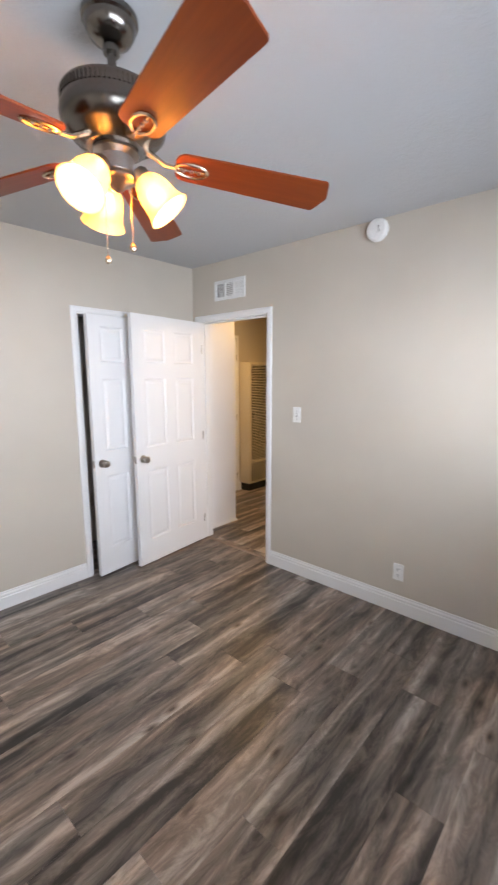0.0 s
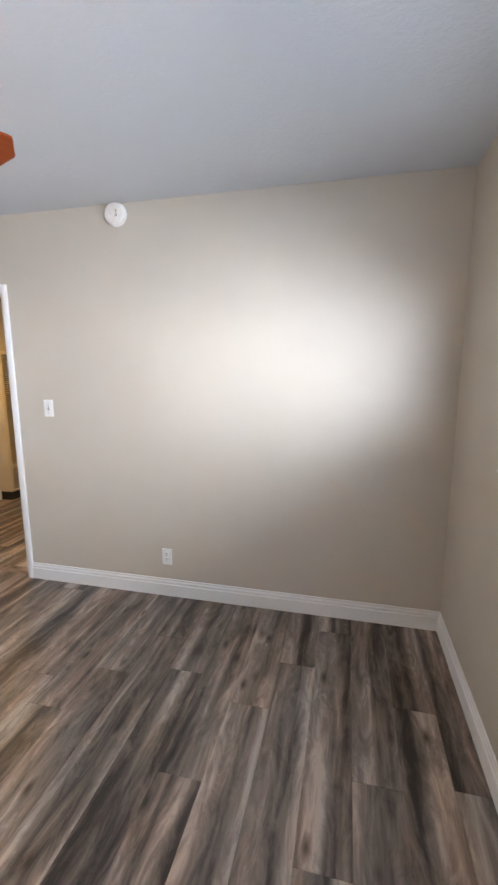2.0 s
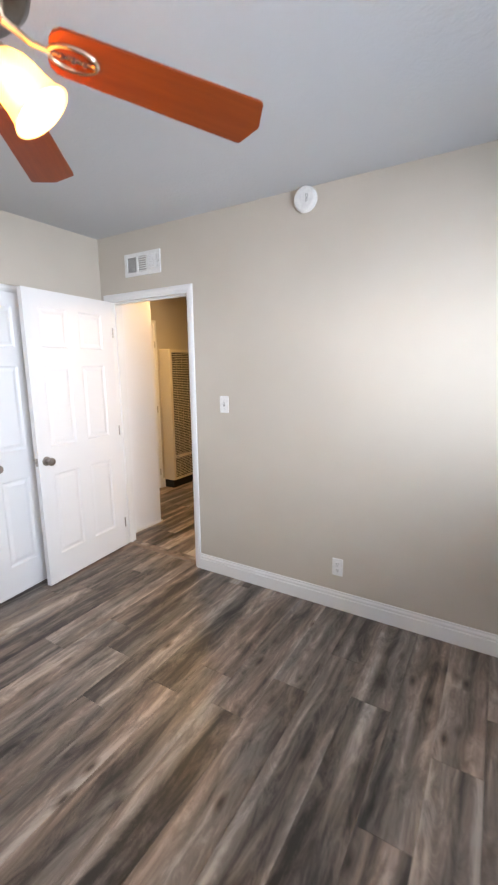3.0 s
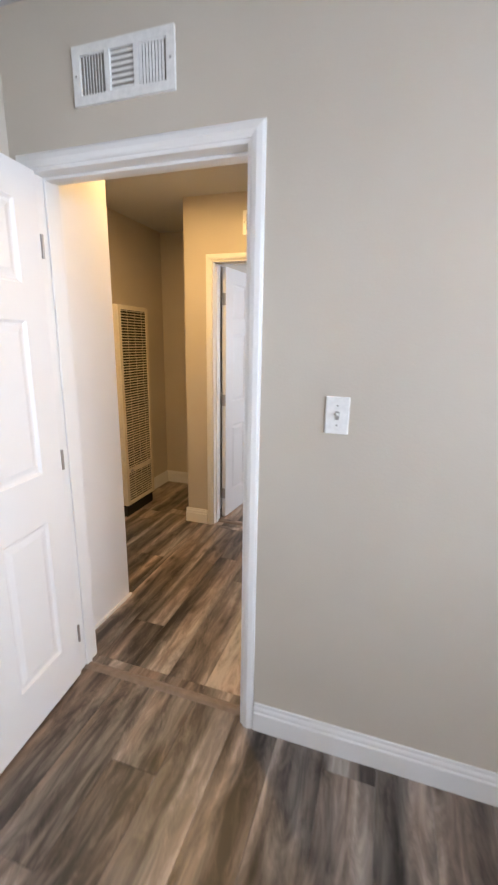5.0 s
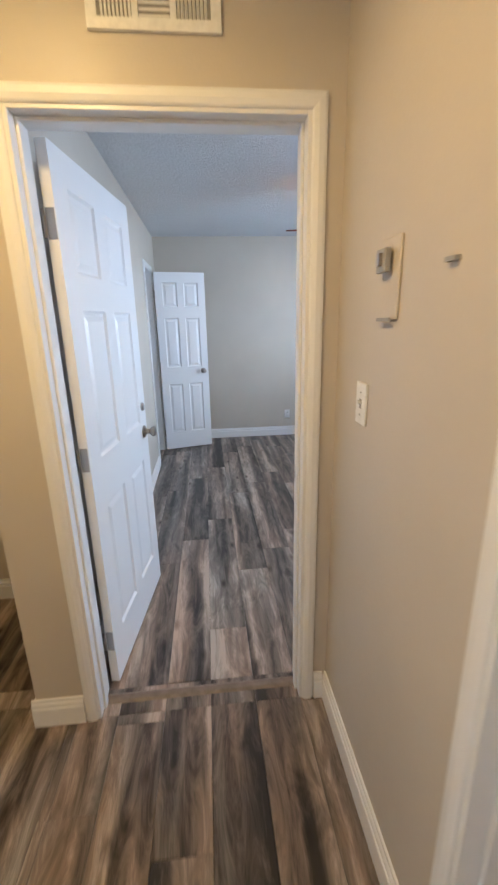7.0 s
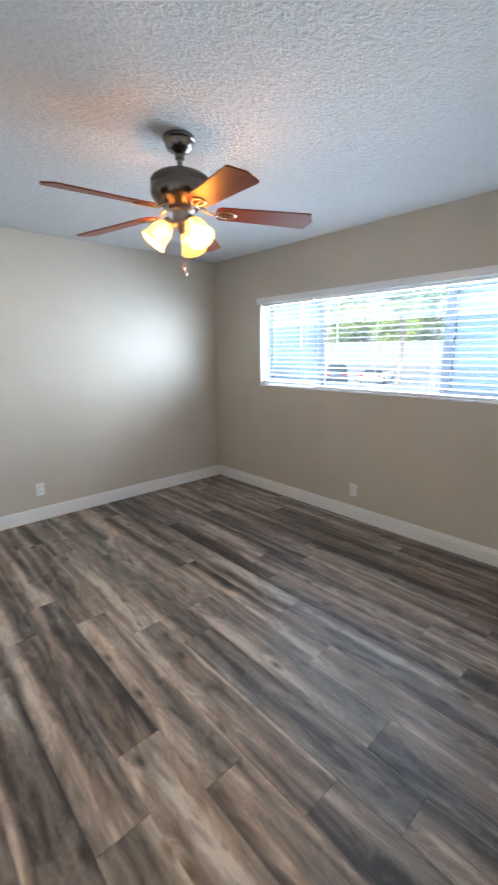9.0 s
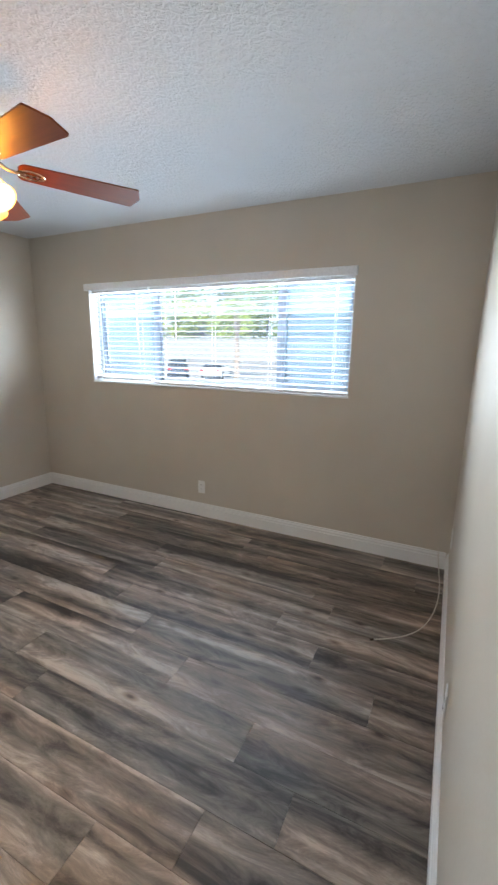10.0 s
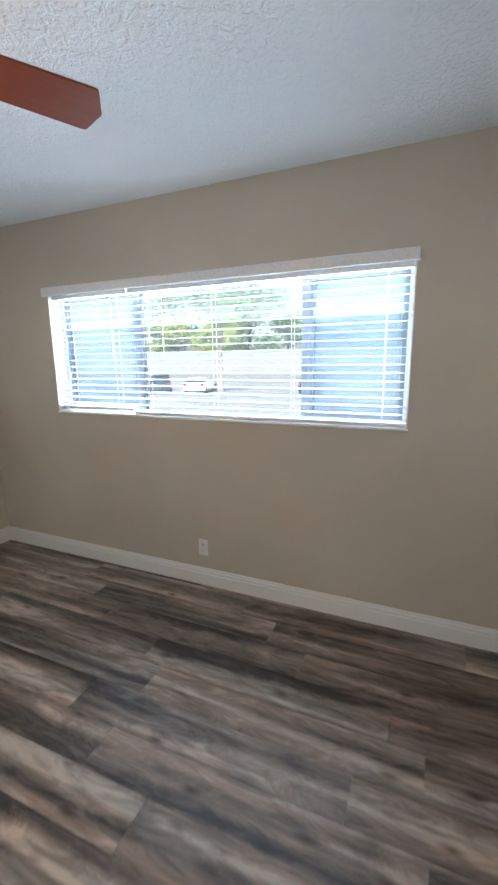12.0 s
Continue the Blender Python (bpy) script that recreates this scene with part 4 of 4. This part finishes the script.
for s, z in ((1.0, 0.868), (0.96, 0.84), (0.85, 0.79), (0.6, 0.755), (0.2, 0.745)):
    ring.append([bm.verts.new(((bx0 + bx1) / 2 + s * 0.2 * cx, (by0 + by1) / 2 + s * 0.15 * cy, z)) for cx, cy in ((-1, -1), (0, -1), (1, -1), (1, 0), (1, 1), (0, 1), (-1, 1), (-1, 0))])
for a, b in zip(ring, ring[1:]):
    for i in range(8):
        bm.faces.new((a[i], a[(i + 1) % 8], b[(i + 1) % 8], b[i]))
bm.faces.new(ring[-1])
part("basin", bm, MARBLE, top, "", True)
boxes("backsplash", MARBLE, [(vx0 - 0.018, vy1 - 0.02, 0.8685, vx1 + 0.018, vy1, 0.985)], top, r=0.003)
fau = thing("faucet", pose(-1.20, 4.195, 0.868), "brushed nickel basin faucet with lever handles", "faucet")
boxes("base_plate", NICKEL, [(-0.08, -0.025, 0, 0.08, 0.025, 0.012)], fau, r=0.004)
bm = bmesh.new()
tube(bm, [(0, 0, 0.01), (0, 0, 0.08), (0, -0.03, 0.115), (0, -0.08, 0.11), (0, -0.10, 0.085)], [0.016, 0.014, 0.012, 0.011, 0.010], 12)
part("spout", bm, NICKEL, fau, "", True)
for s in (-1, 1):
    bm = bmesh.new()
    lathe(bm, [(0.020, 0.010), (0.014, 0.035), (0.011, 0.055), (0.013, 0.062)], 16, Matrix.Translation((s * 0.055, 0, 0)))
    tube(bm, [(s * 0.055, 0, 0.060), (s * 0.090, -0.006, 0.070), (s * 0.118, -0.010, 0.072)], [0.007, 0.006, 0.005], 8)
    part("lever_handle", bm, NICKEL, fau, "", True)
cab = thing("medicine_cabinet", pose(-1.42, HN - 0.004, 1.19), "mirrored medicine cabinet above the vanity", "medicine cabinet")
boxes("box", PLATE, [(0.0, -0.022, 0, 0.66, 0, 0.68)], cab)
boxes("mirror", MIRROR, [(0.004, -0.026, 0.004, 0.656, -0.0225, 0.296)], cab, "mirror pane")
boxes("mirror", MIRROR, [(0.004, -0.026, 0.306, 0.656, -0.0225, 0.676)], cab, "mirror pane")
boxes("edge_trim", NICKEL, [(-0.003, -0.028, -0.003, 0.663, -0.0215, 0.004), (-0.003, -0.028, 0.676, 0.663, -0.0215, 0.683), (-0.003, -0.028, 0.004, 0.004, -0.0215, 0.676), (0.004, -0.028, 0.297, 0.656, -0.0215, 0.305)], cab)
van_l = thing("vanity_light", pose(-1.05, HN - 0.003, 2.05), "nickel bar with a lit warm globe above the mirror", "wall lamp")
boxes("back_plate", NICKEL, [(-0.22, -0.02, -0.05, 0.22, 0, 0.05)], van_l, r=0.004)
for s in (-0.14, 0.14):
    bm = bmesh.new()
    bmesh.ops.create_uvsphere(bm, u_segments=20, v_segments=12, radius=0.05, matrix=Matrix.Translation((s, -0.08, 0)))
    part("globe", bm, DISC, van_l, "lit frosted globe", True)

# ---- loose cable on the second bedroom's floor ----
cab2 = thing("coaxial_cable", pose(0, 0, 0), "thin off-white coaxial cable trailing on the floor", "cable")
cu = bpy.data.curves.new("cable_path", "CURVE")
cu.dimensions, cu.bevel_depth, cu.bevel_resolution = "3D", 0.0032, 3
sp = cu.splines.new("NURBS")
pts = [(0.598, 4.47, 0.15), (0.56, 4.465, 0.11), (0.50, 4.45, 0.02), (0.36, 4.436, 0.004), (0.20, 4.438, 0.004), (0.02, 4.458, 0.004), (-0.16, 4.51, 0.004), (-0.27, 4.60, 0.004), (-0.33, 4.69, 0.004), (-0.355, 4.732, 0.006)]
sp.points.add(len(pts) - 1)
for p, c in zip(sp.points, pts):
    p.co = (*c, 1)
sp.order_u, sp.use_endpoint_u = 4, True
tmp = new("cable_tmp", cu)
me = bpy.data.meshes.new_from_object(tmp.evaluated_get(bpy.context.evaluated_depsgraph_get()))
bpy.data.objects.remove(tmp)
me.materials.clear()
me.materials.append(CABLEM)
jack = new("jacket", me)
jack.parent = cab2
bm = bmesh.new()
tube(bm, [(-0.353, 4.730, 0.0062), (-0.364, 4.746, 0.0062)], 0.0058, 6)
part("connector", bm, PEWTER, cab2, "dark metal end connector")


# ---- outside ----
structure("ground", CONCRETE, [(-900, -900, GROUND - 0.5, 900, 900, GROUND)], "sunlit pale concrete ground and parking lot", "ground")
fence = thing("boundary_wall", pose(80, 45, GROUND, 0, 0, 0), "long pale block wall along the far side of the road", "wall", "", "structure")
boxes("blockwork", BLOCKWALL, [(0, -75, 0, 0.25, 75, 4.1)], fence)
boxes("coping", BLOCKWALL, [(-0.05, -75, 4.1, 0.30, 75, 4.25)], fence)
for k in range(21):
    boxes("pier", BLOCKWALL, [(-0.08, -75 + 7.5 * k - 0.2, 0, 0.0, -75 + 7.5 * k + 0.2, 4.1)], fence)
structure("road", grainy("asphalt", (0.16, 0.16, 0.155), (0.22, 0.215, 0.21), 0.8), [(44, -300, GROUND + 0.004, 62, 300, GROUND + 0.02)], "worn pale asphalt road beyond the parked cars", "road")


def leaves(bm, rng, centre, radii, n, size):
    for _ in range(n):
        d = Vector((rng.gauss(0, 1), rng.gauss(0, 1), rng.gauss(0, 1))).normalized() * rng.random() ** 0.4
        c = Vector(centre) + Vector((d.x * radii[0], d.y * radii[1], d.z * radii[2]))
        s = size * rng.uniform(0.6, 1.3)
        u = Vector((rng.gauss(0, 1), rng.gauss(0, 1), rng.gauss(0, 1))).normalized()
        v = u.orthogonal().normalized()
        v = Matrix.Rotation(rng.random() * 6.28, 3, u) @ v
        w = u.cross(v)
        q = [bm.verts.new(c + s * (a * v + b * w)) for a, b in ((-1, 0), (-0.2, -0.45), (1, 0), (-0.2, 0.45))]
        bm.faces.new(q)


def tree(x, y, height, spread, leaf, label, seed):
    rng = random.Random(seed)
    t = thing("tree", pose(x, y, GROUND), label, "tree", "trees beyond the wall")
    bm = bmesh.new()
    tube(bm, [(0, 0, 0), (0.1, 0.05, height * 0.25), (-0.05, 0.1, height * 0.5), (0.1, 0, height * 0.8)], [0.45, 0.35, 0.25, 0.08], 9)
    part("trunk", bm, BARK, t, "", True)
    bm = bmesh.new()
    cl = []
    for k in range(9):
        a, r = rng.random() * 6.28, rng.uniform(0.35, 0.85) * spread
        e = (r * math.cos(a), r * math.sin(a), height * rng.uniform(0.42, 0.85))
        tube(bm, [(0, 0, height * rng.uniform(0.25, 0.5)), (e[0] * 0.5, e[1] * 0.5, e[2] * 0.85), e], [0.13, 0.09, 0.03], 6)
        cl.append(e)
    part("limbs", bm, BARK, t, "", True)
    bm = bmesh.new()
    for e in cl + [(0, 0, height * 0.85), (0, 0, height * 0.6)]:
        r = spread * rng.uniform(0.32, 0.55)
        leaves(bm, rng, e, (r, r, r * 0.75), 260, 0.5)
    part("crown", bm, leaf, t)
    return t


def palm(x, y, height, seed):
    rng = random.Random(seed)
    t = thing("palm_tree", pose(x, y, GROUND), "palm tree with a ringed trunk and arching fronds", "palm tree")
    bm = bmesh.new()
    prof = []
    for i in range(31):
        z = height * i / 30
        r = 0.23 - 0.07 * i / 30 + (0.012 if i % 2 else 0) + (0.10 if 20 < i < 28 else 0)
        prof.append((r, z))
    lathe(bm, prof, 14)
    part("trunk", bm, PALMBARK, t)
    for k in range(22):
        a, up = 6.28 * k / 22 + rng.uniform(-0.1, 0.1), rng.uniform(-0.35, 1.0)
        ln = rng.uniform(2.2, 2.9)
        spine = []
        for i in range(9):
            s = i / 8
            r = ln * s * (0.95 - 0.15 * max(up, 0))
            z = height + ln * (0.75 * up * s - 0.75 * s * s)
            spine.append(Vector((r * math.cos(a), r * math.sin(a), z)))
        bm = bmesh.new()
        tube(bm, spine, [0.03] * 5 + [0.02] * 4, 4)
        side = Vector((-math.sin(a), math.cos(a), 0))
        for i in range(1, 9):
            for f in (0.0, 0.33, 0.66):
                p = spine[i - 1].lerp(spine[i], f)
                d = (spine[i] - spine[i - 1]).normalized()
                w = 0.62 * math.sin(math.pi * min(1, (i + f) / 9.5)) + 0.1
                for sg in (-1, 1):
                    tip = p + sg * side * w + d * 0.25 - Vector((0, 0, 0.22 * w + 0.08))
                    q = [bm.verts.new(v) for v in (p, p + d * 0.09, tip, tip - d * 0.02)]
                    bm.faces.new(q)
        part("frond", bm, LEAF_P, t)
    return t


def car(x, y, turn, paint, label, tall=1.45, lights=True):
    c = thing("parked_car", pose(x, y, GROUND, 0, 0, turn), label, "car", "parked cars")
    L, Wd = 2.25, 0.88
    low = [(-L, 0.35), (-L + 0.05, 0.75), (-L + 0.25, 0.93), (-1.3, 0.98), (0.75, 0.98), (1.7, 0.88), (L - 0.1, 0.72), (L, 0.45), (L - 0.05, 0.28), (-L + 0.1, 0.26)]
    bm = bmesh.new()
    prism(bm, low, lambda u, v, e: (u, (-Wd, Wd)[e] * (1.0 if v < 0.85 else 0.95), v))
    bmesh.ops.bevel(bm, geom=list(bm.edges), offset=0.03, segments=2, affect="EDGES", profile=0.5)
    part("body", bm, paint, c, "", True)
    up = [(-1.75, 0.95), (-1.25, tall - 0.06), (-0.9, tall), (0.1, tall), (0.45, tall - 0.08), (1.15, 0.95)]
    bm = bmesh.new()
    prism(bm, up, lambda u, v, e: (u, (-Wd, Wd)[e] * (0.93 - 0.16 * (v - 0.95) / (tall - 0.95)), v))
    bmesh.ops.bevel(bm, geom=list(bm.edges), offset=0.04, segments=2, affect="EDGES", profile=0.5)
    part("cabin_glass", bm, CARGLASS, c, "", True)
    bm = bmesh.new()
    prism(bm, [(-1.32, tall - 0.03), (-0.9, tall + 0.012), (0.1, tall + 0.012), (0.40, tall - 0.04)], lambda u, v, e: (u, (-0.66, 0.66)[e], v))
    part("roof", bm, paint, c)
    for u in (-0.25, -1.2):
        for s in (-1, 1):
            bm = bmesh.new()
            tube(bm, [(u, s * Wd * 0.935, 0.94), (u - 0.03, s * Wd * 0.78, tall - 0.01)], 0.035, 6)
            part("pillar", bm, paint, c)
    for u in (-1.4, 1.4):
        for s in (-1, 1):
            bm = bmesh.new()
            m = Matrix.Translation((u, s * (Wd - 0.06), 0.32)) @ Matrix.Rotation(radians(90), 4, "X")
            lathe(bm, [(0.20, -0.10), (0.30, -0.10), (0.32, -0.07), (0.32, 0.07), (0.30, 0.10), (0.20, 0.10)], 24, m, False)
            wh = part("wheel", bm, RUBBER, c, "", True)
            bm = bmesh.new()
            lathe(bm, [(0.0, -0.09), (0.20, -0.09), (0.20, 0.09), (0.0, 0.09)], 20, m, False)
            part("rim", bm, RIM, wh, "", True)
    for s in (-1, 1):
        boxes("tail_light", TAIL, [(-L - 0.01, s * 0.68 - 0.15, 0.68, -L + 0.08, s * 0.68 + 0.15, 0.84)], c, r=0.02)
        boxes("headlight", RIM, [(L - 0.13, s * 0.66 - 0.15, 0.58, L - 0.01, s * 0.66 + 0.15, 0.72)], c, r=0.02)
    return c


car(28.2, 26.4, 35, CARGREY, "dark grey parked sedan with red tail lights", 1.5)
car(29.0, 22.9, 15, CARWHITE, "white parked car in the lot", 1.25)
car(31.4, 13.9, 10, CARGREY, "dark blue parked car in the lot", 1.55)
car(26.9, 31.4, 40, CARGREY, "dark parked car in the lot", 1.45)
palm(29.6, 21.3, 6.0, 5)
for _i, (_x, _y, _h, _s, _m, _l) in enumerate((
        (88, 77, 15, 8.0, LEAF_Y, "yellow-green leafy tree beyond the wall"),
        (90, 66, 19, 8.5, LEAF_D, "tall dark green tree beyond the wall"),
        (92, 55, 22, 9.0, LEAF_D, "tall dark green tree beyond the wall"),
        (88, 44, 21, 9.0, LEAF_D, "tall dark green tree beyond the wall"),
        (86, 60, 13, 7.0, LEAF_Y, "yellow-green leafy tree beyond the wall"),
        (86, 49, 11, 6.0, LEAF_Y, "yellow-green leafy tree beyond the wall"),
        (89, 35, 13, 7.0, LEAF_D, "dark green tree beyond the wall"),
        (91, 23, 11, 7.0, LEAF_D, "dark green tree beyond the wall"),
        (91, 10, 12, 7.0, LEAF_D, "dark green tree beyond the wall"),
        )):
    tree(_x, _y, _h, _s, _m, _l, 20 + _i)

# ---- floor planks, laid along y ----
PW, PL, GRID = 0.1835, 1.22, -0.338
rooms = [(W1, S1, E1, N1 + 0.05), (D1[0] + 0.016, N1 + 0.05, D1[1] - 0.016, HS), (HL, HS, HR, HN), (XW, HC, HL, YN), (HR, BD[0] + 0.016, BW, BD[1] - 0.016), (BW, HS, BE, HN),
         (D2[0] + 0.016, HN, D2[1] - 0.016, S2), (W2, S2, E2, N2), (W1 - 0.65, CL1[0], W1, CL1[1]), (-3.8, CL2[0] - 0.3, W2, N2)]
# where the butt joints fall in each row of planks, counted from the grid line, room by room
JOINTS_1 = {-9: 1.60, -5: 1.575, -4: 1.855, -3: 2.17, -1: 1.403, 0: 1.795, 1: 2.11, 2: 2.43, 3: 1.535, 4: 1.935}
JOINTS_H = {-15: 3.927, -13: 3.783, -11: 3.553}
JOINTS_2 = {-8: 5.378, -6: 4.84, -5: 5.078, -4: 5.52, -3: 4.664, -2: 4.975, -1: 5.235}
rng = random.Random(11)
G = 0.0004
full = None
for _row, _joints, _lo, _hi in [(r, js, lo, hi) for r in range(-20, 6) for js, lo, hi in ((JOINTS_1, S1 - 1, N1 + 0.05), (JOINTS_H, N1 + 0.05, HN + 0.08), (JOINTS_2, HN + 0.08, N2))]:
    x = GRID + PW * _row
    y = _joints.get(_row, 0.31 * _row + rng.uniform(-0.12, 0.12))
    y -= PL * math.ceil((y - _lo) / PL)
    while y < _hi:
        for rx0, ry0, rx1, ry1 in rooms:
            a0, a1, b0, b1 = max(x, rx0), min(x + PW, rx1), max(y, ry0, _lo), min(y + PL, ry1, _hi)
            if a1 - a0 < 0.012 or b1 - b0 < 0.012:
                continue
            whole = a1 - a0 > PW - 1e-6 and b1 - b0 > PL - 1e-6
            if whole and full:
                me = full
            else:
                c, t = 0.0009, 0.010
                u0, u1, v0, v1 = a0 - x + G, a1 - x - G, b0 - y + G, b1 - y - G
                me = bpy.data.meshes.new("plank")
                me.from_pydata([(u0, v0, -t), (u1, v0, -t), (u1, v1, -t), (u0, v1, -t), (u0, v0, -c), (u1, v0, -c), (u1, v1, -c), (u0, v1, -c),
                                (u0 + c, v0 + c, 0), (u1 - c, v0 + c, 0), (u1 - c, v1 - c, 0), (u0 + c, v1 - c, 0)], [],
                               [(8, 9, 10, 11), (4, 5, 9, 8), (5, 6, 10, 9), (6, 7, 11, 10), (7, 4, 8, 11), (0, 1, 5, 4), (1, 2, 6, 5), (2, 3, 7, 6), (3, 0, 4, 7)])
                me.materials.append(PLANK)
                if whole:
                    full = me
            o = new("plank", me)
            o.parent = FLOOR
            o.location = (x, y, 0)
        y += PL
